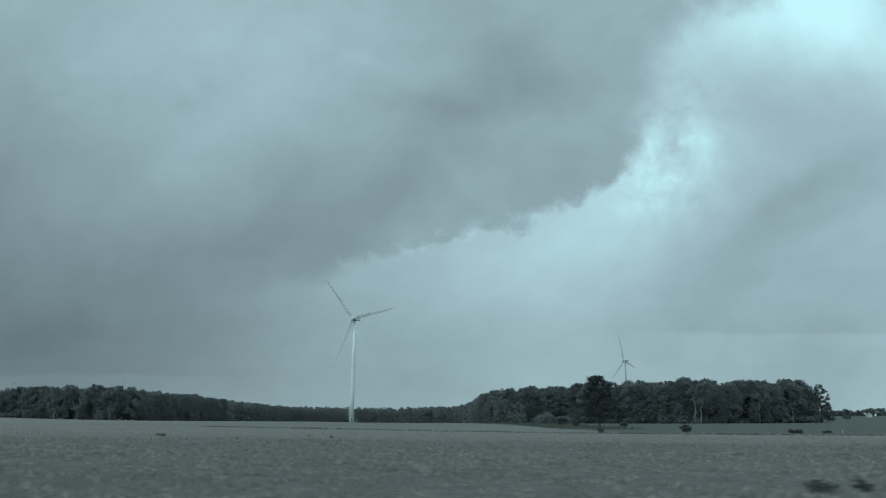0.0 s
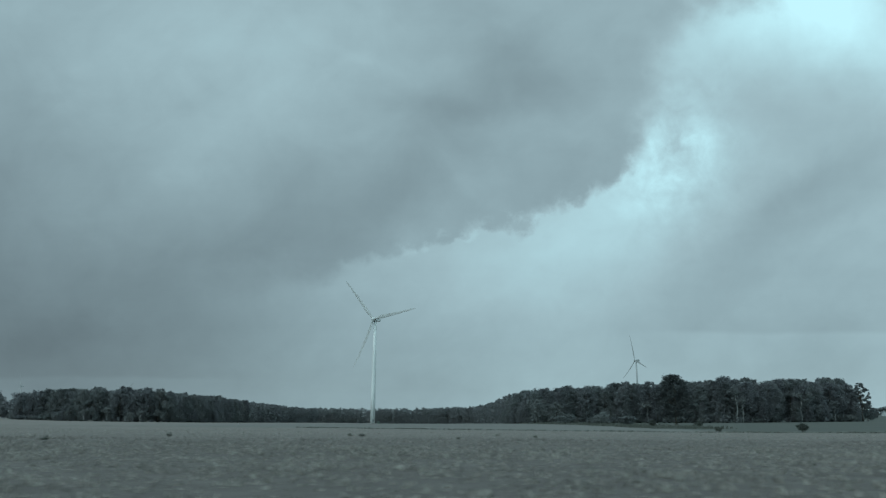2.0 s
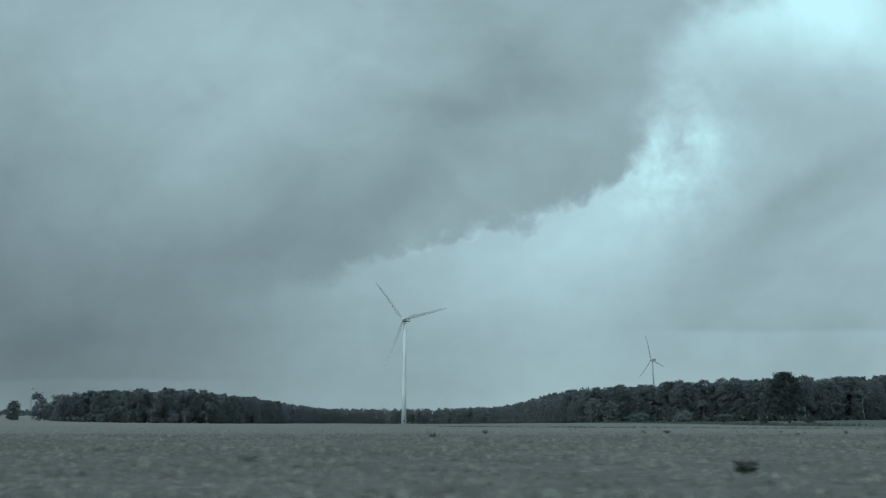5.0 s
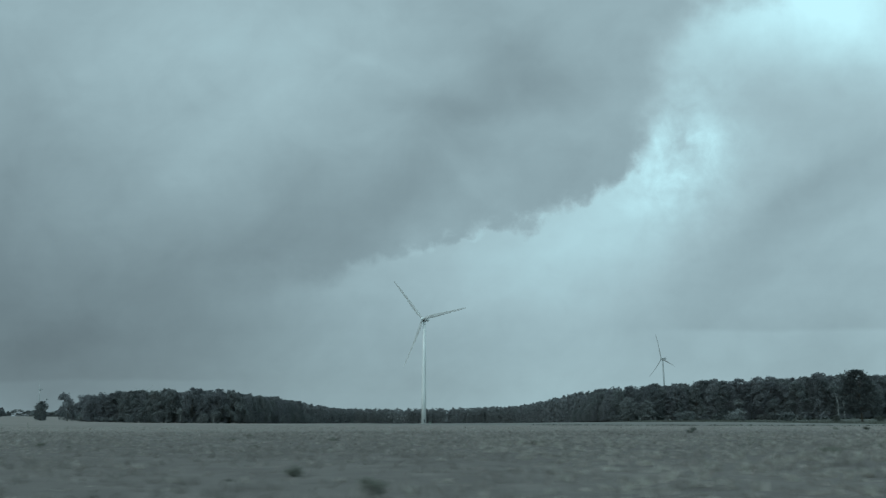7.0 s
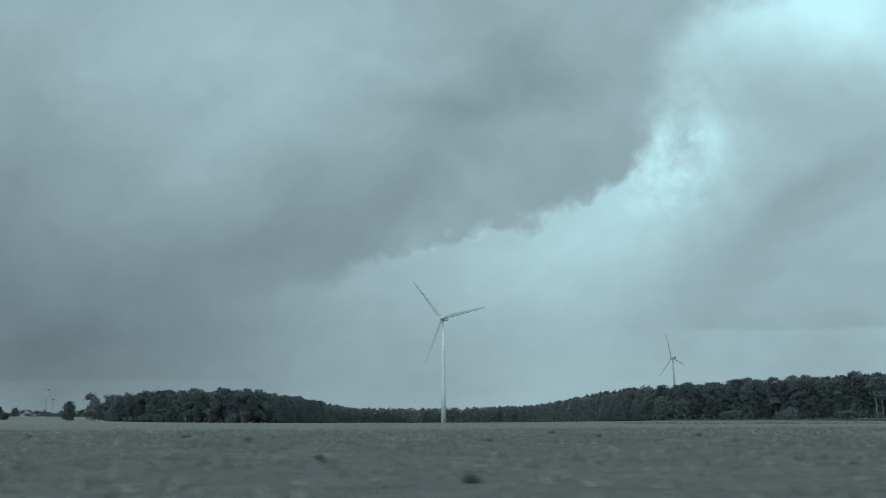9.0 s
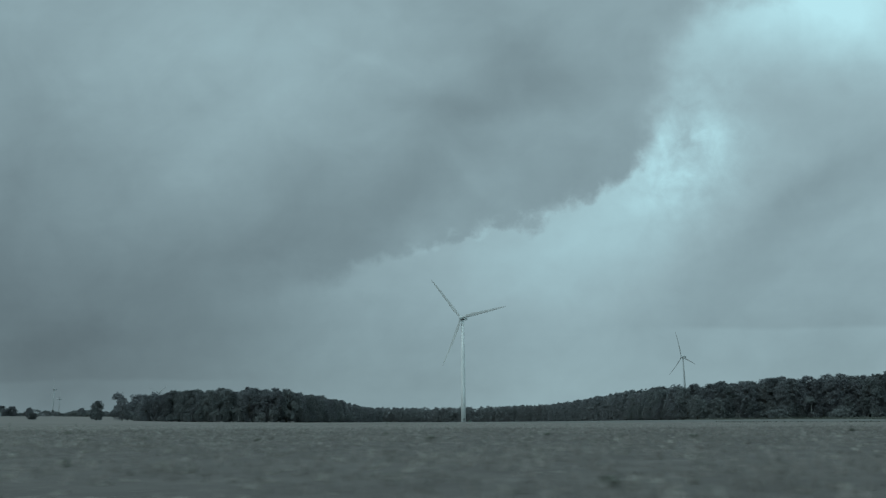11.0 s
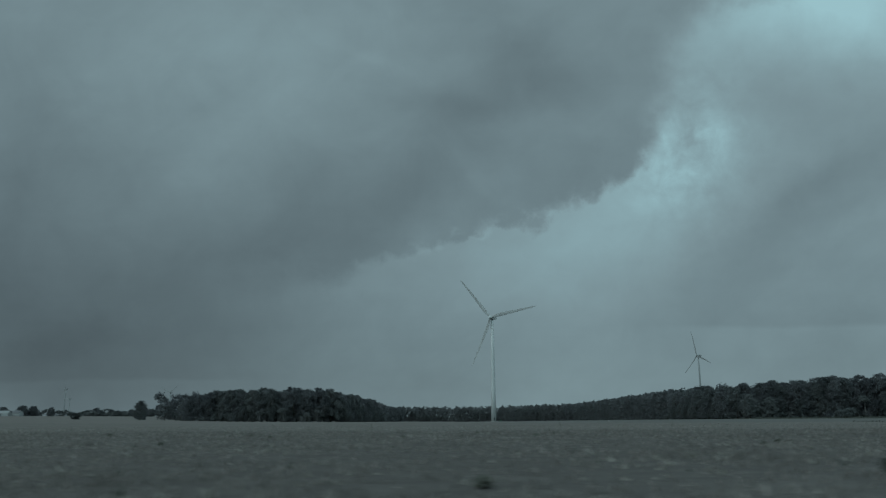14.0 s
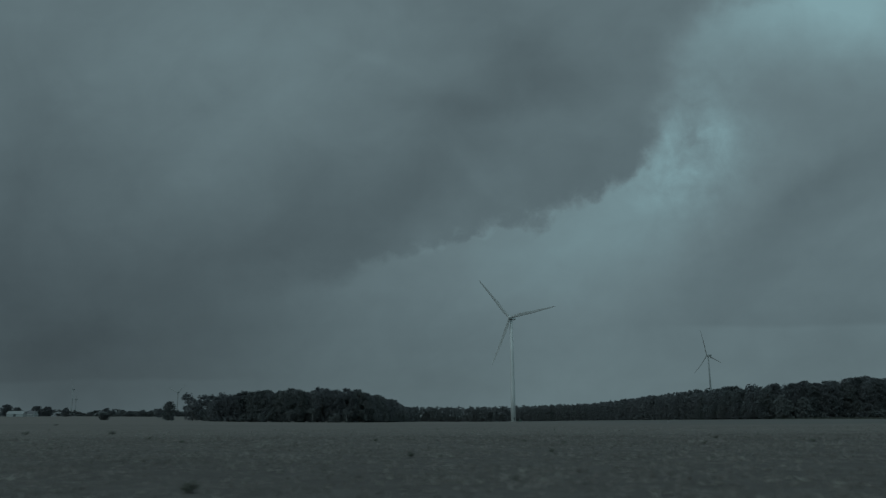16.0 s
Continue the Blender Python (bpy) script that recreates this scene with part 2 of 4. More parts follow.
STEEL = plain("dark_steel", (0.10, 0.105, 0.11), 0.5, 0.6, 4.0, 0.2)
CONCRETE = plain("concrete", (0.36, 0.35, 0.33), 0.9, 0.0, 3.0, 0.15)
BOX_GREEN = plain("cabinet_paint", (0.09, 0.12, 0.10), 0.5, 0.0, 3.0, 0.1)
SIDING = plain("white_siding", (0.36, 0.37, 0.37), 0.6, 0.0, 1.0, 0.06)
ROOFING = plain("roof_sheet", (0.16, 0.16, 0.17), 0.7, 0.0, 2.0, 0.15)
ROOF_PALE = plain("pale_roof_sheet", (0.40, 0.41, 0.41), 0.5, 0.3, 2.0, 0.1)
DARK_GLASS = plain("window_glass", (0.03, 0.035, 0.04), 0.1, 0.0, 1.0, 0.1)
POST_WHITE = plain("marker_white", (0.55, 0.55, 0.54), 0.5, 0.0, 5.0, 0.06)

# blades of grass, dry and green: thin, so that light comes through them
def grassy(name, stops, through_light=0.45):
    mat, n, bsdf = material(name, 0.75, 0.0, 0.2)
    p = n.add("ShaderNodeNewGeometry").outputs["Position"]
    leaf = n.add("ShaderNodeNewGeometry").outputs["Random Per Island"]
    west = n.add("ShaderNodeSeparateXYZ")
    n.link(p, west.inputs[0])
    f = n.m("ADD", n.m("ADD", n.ramp(west.outputs[0], -45.0, -125.0, 0.0, 0.06), n.m("MULTIPLY", leaf, 0.20)), n.m("ADD", n.m("MULTIPLY", n.noise(p, 0.22, 3), 0.34), n.m("MULTIPLY", n.noise(p, 1.1, 3), 0.46)))
    tone = n.colours(f, stops)
    n.link(tone, bsdf.inputs["Base Color"])
    thin, blend = n.add("ShaderNodeBsdfTranslucent"), n.add("ShaderNodeMixShader")
    n.link(tone, thin.inputs[0])
    blend.inputs[0].default_value = through_light
    n.link(bsdf.outputs[0], blend.inputs[1])
    n.link(thin.outputs[0], blend.inputs[2])
    n.link(blend.outputs[0], [k for k in n.tree.nodes if k.bl_idname == "ShaderNodeOutputMaterial"][0].inputs[0])
    return mat


GRASS = grassy("grass_blades", [(0.30, (0.155, 0.145, 0.136)), (0.46, (0.225, 0.210, 0.196)), (0.60, (0.320, 0.297, 0.277)), (0.74, (0.560, 0.518, 0.480))])
STRAW = grassy("straw", [(0.3, (0.283, 0.269, 0.243)), (0.7, (0.483, 0.458, 0.414))])
PALE_GRASS = grassy("pale_grass", [(0.32, (0.297, 0.282, 0.260)), (0.68, (0.432, 0.408, 0.376))])


# the ground: dry meadow, a green crop, a paler stubble strip beyond the ditch
GROUND, n, gbsdf = material("field_ground", 0.95, 0.0, 0.1)
gpos = n.add("ShaderNodeNewGeometry").outputs["Position"]
gs = n.add("ShaderNodeSeparateXYZ")
n.link(gpos, gs.inputs[0])
px, py = gs.outputs[0], gs.outputs[1]
wob = n.m("MULTIPLY", n.m("SUBTRACT", n.noise(gpos, 0.05, 3), 0.5), 8.0)
edge = n.m("ADD", n.m("MULTIPLY", n.m("MAXIMUM", n.m("SUBTRACT", 15.0, px), 0.0), 0.6), 111.0)
beyond = n.m("SUBTRACT", py, edge)
past = n.ramp(n.m("ADD", beyond, n.m("MULTIPLY", wob, 0.3)), -1.5, 1.5)
mott = n.noise(gpos, 1.3, 4, 0.5)
clump = n.noise(gpos, 0.7, 3, 0.5)
broad = n.noise(n.vec(n.m("MULTIPLY", px, 0.35), py), 0.045, 4)
f1 = n.m("ADD", n.m("MULTIPLY", mott, 0.26), n.m("ADD", n.m("MULTIPLY", clump, 0.40), n.m("MULTIPLY", broad, 0.34)))
# meadow ground: a darker tone up close that blends to a paler one northward
near_tone = n.colours(f1, [(0.36, (0.112, 0.104, 0.098)), (0.49, (0.136, 0.126, 0.119)), (0.57, (0.158, 0.147, 0.138)), (0.68, (0.204, 0.189, 0.176))])
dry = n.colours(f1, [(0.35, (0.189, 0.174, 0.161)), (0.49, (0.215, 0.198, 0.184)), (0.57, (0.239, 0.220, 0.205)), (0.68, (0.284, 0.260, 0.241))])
meadow = n.mix(n.m("MULTIPLY", n.ramp(n.m("ADD", py, n.m("MULTIPLY", wob, 3.0)), 30.0, 100.0), 0.8), near_tone, dry)
crop = n.colours(n.m("ADD", n.m("MULTIPLY", mott, 0.4), n.m("MULTIPLY", broad, 0.6)), [(0.3, (0.086, 0.092, 0.083)), (0.7, (0.124, 0.129, 0.117))])
stubble = n.colours(n.m("ADD", n.m("MULTIPLY", mott, 0.4), n.m("MULTIPLY", broad, 0.6)), [(0.3, (0.155, 0.153, 0.145)), (0.7, (0.205, 0.199, 0.188))])
rank = n.colours(mott, [(0.3, (0.070, 0.078, 0.066)), (0.7, (0.125, 0.132, 0.110))])
east = n.ramp(n.m("ADD", px, wob), 24.0, 30.0)
far = n.mix(east, n.mix(n.ramp(px, -50.0, -140.0), stubble, dry), crop)
lane = n.m("MULTIPLY", n.ramp(n.m("ABSOLUTE", n.m("SUBTRACT", n.m("ADD", px, n.m("MULTIPLY", wob, 0.6)), 33.0)), 9.0, 4.0), n.ramp(py, 150.0, 170.0))
far = n.mix(n.m("MULTIPLY", lane, 0.85), far, rank)
ditch = n.m("MULTIPLY", n.ramp(n.m("ABSOLUTE", n.m("ADD", beyond, n.m("MULTIPLY", wob, 0.25))), 2.2, 0.6), n.ramp(mott, 0.35, 0.5))
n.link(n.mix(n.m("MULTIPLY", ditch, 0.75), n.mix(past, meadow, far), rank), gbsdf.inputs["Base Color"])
bump(n, gbsdf, n.m("ADD", mott, clump), 0.3, 0.03)


# ---- shared building helpers ----
def part(name, bm, mat, parent=None, label=""):
    me = bpy.data.meshes.new(name)
    if isinstance(bm, tuple):
        me.from_pydata(*bm)
    else:
        bm.to_mesh(me)
        bm.free()
    me.materials.append(mat)
    ob = new(name, me)
    if parent:
        ob.parent = parent
    if label:
        tagged(ob, label)
    return ob


def rise(x, y):
    """Height of the gently rolling ground."""
    X, Y, e = 5 * np.tanh(x / 500), 10 * np.tanh(np.maximum(y, 0) / 1000), np.exp(-np.maximum(y, 0) / 120)
    z = (1.034 + 0.189 * X) * (1 - e) - 0.4051 * Y + 0.0881 * X * X * Y + 0.22 * X * Y + 0.0118 * Y * Y - 0.00625 * Y ** 3
    return z - 0.00236 * X ** 3 * Y - 0.00762 * X * Y * Y - 0.3 * np.exp(-((x - 45) / 70) ** 2 - ((y - 140) / 60) ** 2) + 0.9 * np.exp(-((x + 350) / 60) ** 2 - ((y - 490) / 90) ** 2) - 4.5 * np.exp(-((x - 650) / 380) ** 2 - ((y - 1000) / 550) ** 2)


def ground_z(x, y):
    return float(rise(np.array(float(x)), np.array(float(y))))


def tube(bm, rings, sides=12, cap=True):
    """A round tapered solid through rings of (centre, radius)."""
    loops = []
    for i, (c, r) in enumerate(rings):
        c = Vector(c)
        nxt, prv = Vector(rings[min(i + 1, len(rings) - 1)][0]), Vector(rings[max(i - 1, 0)][0])
        axis = (nxt - prv).normalized()
        side = axis.orthogonal().normalized() if abs(axis.z) < 0.9 else Vector((1, 0, 0)).cross(axis).cross(axis).normalized()
        up = axis.cross(side)
        loops.append([bm.verts.new(c + (side * math.cos(a) + up * math.sin(a)) * r) for a in (2 * math.pi * k / sides for k in range(sides))])
    for a, b in zip(loops, loops[1:]):
        for k in range(sides):
            bm.faces.new((a[k], a[(k + 1) % sides], b[(k + 1) % sides], b[k])).smooth = True
    if cap:
        bm.faces.new(loops[0][::-1])
        bm.faces.new(loops[-1])


def box(bm, cx, cy, cz, sx, sy, sz, bevel=0.0):
    made = bmesh.ops.create_cube(bm, size=1, matrix=Matrix.Translation((cx, cy, cz)) @ Matrix.Diagonal((sx, sy, sz, 1)))
    if bevel:
        edges = list({e for v in made["verts"] for e in v.link_edges})
        bmesh.ops.bevel(bm, geom=edges, offset=bevel, segments=2, affect="EDGES")


# ---- ground: one sheet to the horizon ----
def spread(near_a, near_b, step, far_a, far_b, count):
    mid = np.arange(near_a, near_b + step / 2, step)
    k = np.linspace(0, 1, count + 1)[1:]
    lo = near_a - (near_a - far_a) * k ** 2.6 if far_a < near_a else np.array([])
    hi = near_b + (far_b - near_b) * k ** 2.6
    return np.concatenate([lo[::-1], mid, hi])


gx = spread(-260, 120, 1.6, -4700, 4700, 36)
gy = np.concatenate([spread(3, 70, 0.8, -400, 71, 14)[:-14], spread(71, 620, 6, 71, 4700, 30)])
XX, YY = np.meshgrid(gx, gy)
ZZ = rise(XX, YY)
rough_mask = np.clip((90 - YY) / 60, 0, 1) * (YY > 3)
wave = np.sin(XX * 1.9 + 2.1 * np.sin(YY * 0.7)) * np.sin(YY * 1.3 + 1.7 * np.sin(XX * 0.45)) + 0.6 * np.sin(XX * 3.7 + YY * 2.9)
ZZ = ZZ + 0.016 * wave * rough_mask - 0.25 * np.exp(-((YY - 111 - 0.6 * np.maximum(0, 15 - XX)) / 1.6) ** 2) * (YY < 400)
rows_n, cols_n = XX.shape
idx = np.arange(rows_n * cols_n).reshape(rows_n, cols_n)
quads = np.stack([idx[:-1, :-1], idx[:-1, 1:], idx[1:, 1:], idx[1:, :-1]], -1).reshape(-1, 4)
ground = part("ground", (np.stack([XX, YY, ZZ], -1).reshape(-1, 3).tolist(), [], quads.tolist()), GROUND)
tagged(ground, "wide farm fields of dry meadow, green crop and stubble", "field", kind="structure")
for poly in ground.data.polygons:
    poly.use_smooth = True

rng = np.random.default_rng(7)


def blades(name, count, xs, ys, height, width, per, mat, label, lean=0.5, near_bias=1.0, keep=None):
    """Many grass tufts, each a few bent blades, as one stuff object."""
    x = rng.uniform(*xs, count)
    y = ys[0] + (ys[1] - ys[0]) * rng.uniform(0, 1, count) ** near_bias
    if keep is not None:
        ok = keep(x, y)
        x, y = x[ok], y[ok]
    patch = np.sin(x * 0.31 + 1.3 * np.sin(y * 0.23)) * np.sin(y * 0.41 + np.sin(x * 0.17)) + 0.5 * np.sin(x * 0.9 + y * 1.1)
    size = np.clip(0.75 + 0.3 * patch + rng.normal(0, 0.22, x.size), 0.3, 1.7)
    x, y, size = np.repeat(x, per), np.repeat(y, per), np.repeat(size, per)
    m = x.size
    bx, by = x + rng.normal(0, 0.07, m) * height * 4, y + rng.normal(0, 0.07, m) * height * 4
    bz = rise(bx, by) - 0.03
    h = height * size * rng.uniform(0.55, 1.15, m)
    turn, bend = rng.uniform(0, 2 * np.pi, m), rng.uniform(0.1, lean, m)
    w = width * rng.uniform(0.6, 1.3, m)
    cx, sx = np.cos(turn), np.sin(turn)
    lx, ly = -sx * bend * h, cx * bend * h
    base = np.stack([bx, by, bz], -1)
    v0 = base + np.stack([-cx * w, -sx * w, 0 * w], -1)
    v1 = base + np.stack([cx * w, sx * w, 0 * w], -1)
    v2 = base + np.stack([cx * w * 0.7 + lx * 0.4, sx * w * 0.7 + ly * 0.4, h * 0.62], -1)
    v3 = base + np.stack([lx, ly, h], -1)
    verts = np.stack([v0, v1, v2, v3], 1).reshape(-1, 3)
    i = np.arange(m)[:, None] * 4
    me = bpy.data.meshes.new(name)
    me.from_pydata(verts.tolist(), [], (i + np.array([[0, 1, 2, 3]])).tolist())
    me.materials.append(mat)
    return tagged(new(name, me), label, "grass", kind="stuff")


blades("meadow_grass", 80000, (-178, 45), (5, 62), 0.19, 0.018, 4, GRASS, "dry tan and green meadow grass tufts on the field", 0.7, 1.5)
blades("meadow_grass", 52000, (-230, 90), (24, 125), 0.11, 0.03, 4, PALE_GRASS, "thinner dry meadow grass towards the ditch", 0.9, 1.15)
blades("dry_clumps", 9000, (-200, 60), (6, 95), 0.14, 0.036, 7, STRAW, "flattened pale straw clumps in the meadow", 1.4, 1.5)
blades("dry_clumps", 5000, (-60, 30), (9, 45), 0.19, 0.036, 7, STRAW, "pale dry straw tufts standing in the meadow", 1.0, 1.2)
blades("green_clumps", 500, (-235, 75), (6, 60), 0.17, 0.022, 7, GREENS, "darker green weedy tufts in the meadow", 0.8, 1.4)
blades("tall_stalks", 240, (-235, 75), (16, 95), 0.6, 0.012, 2, GREENS, "single tall thin weed stalks over the meadow", 0.3)
blades("ditch_grass", 16000, (-45, 110), (105, 150), 0.24, 0.05, 5, RANK, "dark rank grass along the field ditch", 0.5, 1.0,
       lambda x, y: np.abs(y - 111 - 0.6 * np.maximum(0, 15 - x)) < 1.6)
blades("lane_grass", 2600, (24, 42), (158, 405), 0.7, 0.08, 4, WEED, "dark tall grass along the lane by the lone tree", 0.5)


# ---- trees ----
def leaf_cloud(r, clumps, count, leaf, squash=0.8, cup=1.1):
    """Quads scattered over the shells of many leaf clumps; clumps: rows of x, y, z, radius."""
    c = np.array(clumps)
    wgt = c[:, 3] ** 2
    pick = r.choice(len(c), count, p=wgt / wgt.sum())
    d = r.normal(0, 1, (count, 3))
    d /= np.linalg.norm(d, axis=1)[:, None]
    d[:, 2] = np.where(d[:, 2] < -0.45, -d[:, 2] * 0.6, d[:, 2])
    rad = c[pick, 3] * r.uniform(0.15, 1.3, count)
    pos = c[pick, :3] + d * rad[:, None] * np.array([1, 1, squash])
    nrm = d + r.normal(0, cup, (count, 3))
    nrm /= np.linalg.norm(nrm, axis=1)[:, None]
    ref = r.normal(0, 1, (count, 3))
    a = np.cross(nrm, ref)
    a /= np.linalg.norm(a, axis=1)[:, None] + 1e-9
    b = np.cross(nrm, a)
    s = leaf * r.uniform(0.55, 1.25, count)[:, None]
    k = s * r.uniform(0.6, 0.9, count)[:, None]
    verts = np.stack([pos - a * s, pos - b * k * 0.8 + nrm * s * 0.15, pos + a * s, pos + b * k - nrm * s * 0.1], 1).reshape(-1, 3)
    i = np.arange(count)[:, None] * 4
    return verts.tolist(), [], (i + np.array([[0, 1, 2, 3]])).tolist()


def make_tree(seed, height, width, bare, leaf, count, mat, bark, name="tree", label="", clump=0.2, shape="round", category="tree"):
    """A broadleaf tree: tapered trunk with limbs, and a crown of leaf clumps with an uneven outline."""
    r = np.random.default_rng(seed)
    root = new(name)
    root.empty_display_size = 0.5
    bm = bmesh.new()
    sway = r.normal(0, 0.02 * height, (4, 2))
    top = height * 0.82
    line = [((0, 0, -0.4), 0.028 * height)] + [((sway[i, 0] * i / 3, sway[i, 1] * i / 3, top * (i + 1) / 4), 0.018 * height * (1 - 0.23 * (i + 1))) for i in range(4)]
    tube(bm, line, 7)
    clumps = []
    n_lobe = int(46 + 10 * r.random())
    for k in range(n_lobe):
        f = (k + 0.5) / n_lobe
        z = height * (bare + (0.97 - bare) * f)
        if shape == "round":
            prof = math.sin(math.pi * min(1, 0.24 + 0.72 * f)) ** 0.7
        elif shape == "tall":
            prof = (math.sin(math.pi * (0.2 + 0.75 * f)) ** 0.6) * (1 - 0.25 * f)
        else:
            prof = math.sin(math.pi * (0.14 + 0.82 * f)) ** 0.8 * (1.08 - 0.5 * f)
        ang = k * 2.4 + r.normal(0, 0.4)
        lobe = width * clump * r.uniform(0.55, 1.12) * (0.55 + 0.35 * prof)
        rho = max(0.0, width / 2 * prof * r.uniform(0.55, 1.0) - lobe * 0.35)
        mid = Vector((rho * math.cos(ang), rho * math.sin(ang), min(z, height - lobe * 0.9)))
        clumps.append((*mid, lobe * 0.75))
        for _ in range(7):
            way = Vector(r.normal(0, 1, 3)).normalized()
            way.z = abs(way.z) if r.random() < 0.75 else way.z
            size = lobe * r.uniform(0.40, 0.72)
            at = mid + way * lobe * r.uniform(0.45, 1.0)
            clumps.append((at.x, at.y, max(size * 0.6, min(at.z, height - size * 0.6)), size))
        if k % 5 == 0:
            s = 0.3 + 0.45 * f
            a, e = Vector((0, 0, top * s)), mid
            tube(bm, [(a, 0.010 * height), (a.lerp(e, 0.5) + Vector((0, 0, 0.04 * height)), 0.007 * height), (e, 0.003 * height)], 5)
    part("trunk", bm, bark, root)
    part("crown", leaf_cloud(r, clumps, count, leaf), mat, root)
    return tagged(root, label, category)


def make_bush(seed, width, height, leaf, count, mat, name="bush", label="", category="bush", stems=7):
    """A low shrub or weed: thin stems and loose leaf clumps that reach the ground."""
    r = np.random.default_rng(seed)
    root = new(name)
    root.empty_display_size = 0.2
    bm = bmesh.new()
    clumps = []
    for k in range(stems):
        ang = k * 2.4 + r.normal(0, 0.3)
        rho = width / 2 * math.sqrt((k + 0.4) / stems) * 0.8
        z = height * (0.78 - 0.45 * (rho / (width / 2)) ** 2) * r.uniform(0.6, 1.05)
        tip = (rho * math.cos(ang), rho * math.sin(ang), z)
        tube(bm, [((0, 0, -0.05), 0.02 * height + 0.004), ((tip[0] * 0.4, tip[1] * 0.4, z * 0.6), 0.012 * height + 0.003), (tip, 0.004)], 5)
        clumps.append((*tip, max(0.12 * width, 0.24 * height) * r.uniform(0.7, 1.2)))
        clumps.append((tip[0] * 0.7, tip[1] * 0.7, z * 0.45, 0.17 * width * r.uniform(0.7, 1.2)))
    part("stem", bm, BARK, root)
    part("leaves", leaf_cloud(r, clumps, count, leaf, 0.8, 0.8), mat, root)
    return tagged(root, label, category)


def place(ob, x, y, turn=0.0, scale=1.0, dz=0.0, tall=1.0):
    ob.matrix_basis = pose(x, y, ground_z(x, y) + dz, 0, 0, turn) @ Matrix.Diagonal((scale, scale, scale * tall, 1))
    return ob


def copy_at(ob, x, y, turn=0.0, scale=1.0, dz=0.0, tall=1.0):
    c = copy_thing(ob, Matrix.Identity(4))
    return place(c, x, y, turn, scale, dz, tall)


kinds = [make_tree(100 + i, 20.0, w * 1.12, b, 0.28, 12000, m, BARK, "tree", lab, c, s) for i, (w, b, m, c, s, lab) in enumerate((
    (13.8, 0.05, LEAF, 0.20, "round", "broad mid-green tree in the edge of the wood"), (11.5, 0.05, LEAF, 0.20, "tall", "tall slim green tree in the wood"),
    (14.4, 0.05, LEAF_DARK, 0.19, "round", "dark broad-crowned tree in the wood"), (11.5, 0.05, LEAF_PALE, 0.19, "tall", "paler grey-green tree in the edge of the wood"),
    (12.6, 0.08, LEAF, 0.17, "round", "uneven loose-crowned green tree in the wood"), (12.1, 0.04, LEAF_DARK, 0.21, "tall", "dark green tree leafy almost to the ground"),
    (11.5, 0.04, LEAF, 0.20, "tall", "leafy green tree with low branches in the wood"), (13.8, 0.06, LEAF_PALE, 0.18, "round", "pale round-crowned tree in the wood")))]
used = set()


def plant(k, x, y, turn, scale, tall, group):
    if k not in used:
        used.add(k)
        ob = place(kinds[k], x, y, turn, scale, 0, tall)
    else:
        ob = copy_at(kinds[k], x, y, turn, scale, 0, tall)
    return tagged(ob, group=group)


def along_edge(line, spacing, depth_rows, back, high, group, seed):
    """Rows of trees behind a wood's edge; back: the way into the wood; high: tree height along the edge."""
    r = random.Random(seed)
    for row in range(depth_rows):
        for (x0, y0), (x1, y1) in zip(line, line[1:]):
            length = math.hypot(x1 - x0, y1 - y0)
            for i in range(max(1, round(length / spacing))):
                f = (i + r.uniform(0.0, 1.0)) / max(1, round(length / spacing))
                x = x0 + (x1 - x0) * f + back[0] * row * spacing * 1.1 + r.uniform(-2.0, 2.0)
                y = y0 + (y1 - y0) * f + back[1] * row * spacing * 1.1 + r.uniform(-3.0, 3.0)
                h = high(x, y) * r.choice((0.90, 0.95, 0.98, 1.0, 1.02, 1.05)) * r.uniform(0.97, 1.02) * (0.9 if row == 0 else 1.0)
                plant(r.randrange(8), x, y, r.uniform(0, 360), h / 20, r.uniform(0.97, 1.03), group)


# western wood, its long side running away to the north
def west_high(x, y):
    return 21.8 - 8.0 * max(0.0, min(1.0, (-266 - x) / 58)) 


along_edge([(-309, 548), (-298, 532), (-250, 516), (-199, 506)], 6.5, 3, (-0.15, 1), west_high, "trees of the western wood", 1)
along_edge([(-196, 512), (-191, 640), (-192, 720)], 8.0, 2, (-1, 0.1), lambda x, y: 20.5, "trees of the western wood", 2)


along_edge([(-304, 538), (-250, 512), (-200, 502)], 6.0, 1, (0, 1), lambda x, y: 10.5, "trees of the western wood", 8)
along_edge([(-189, 512), (-185, 700)], 8.0, 1, (0, 1), lambda x, y: 10.0, "trees of the western wood", 9)


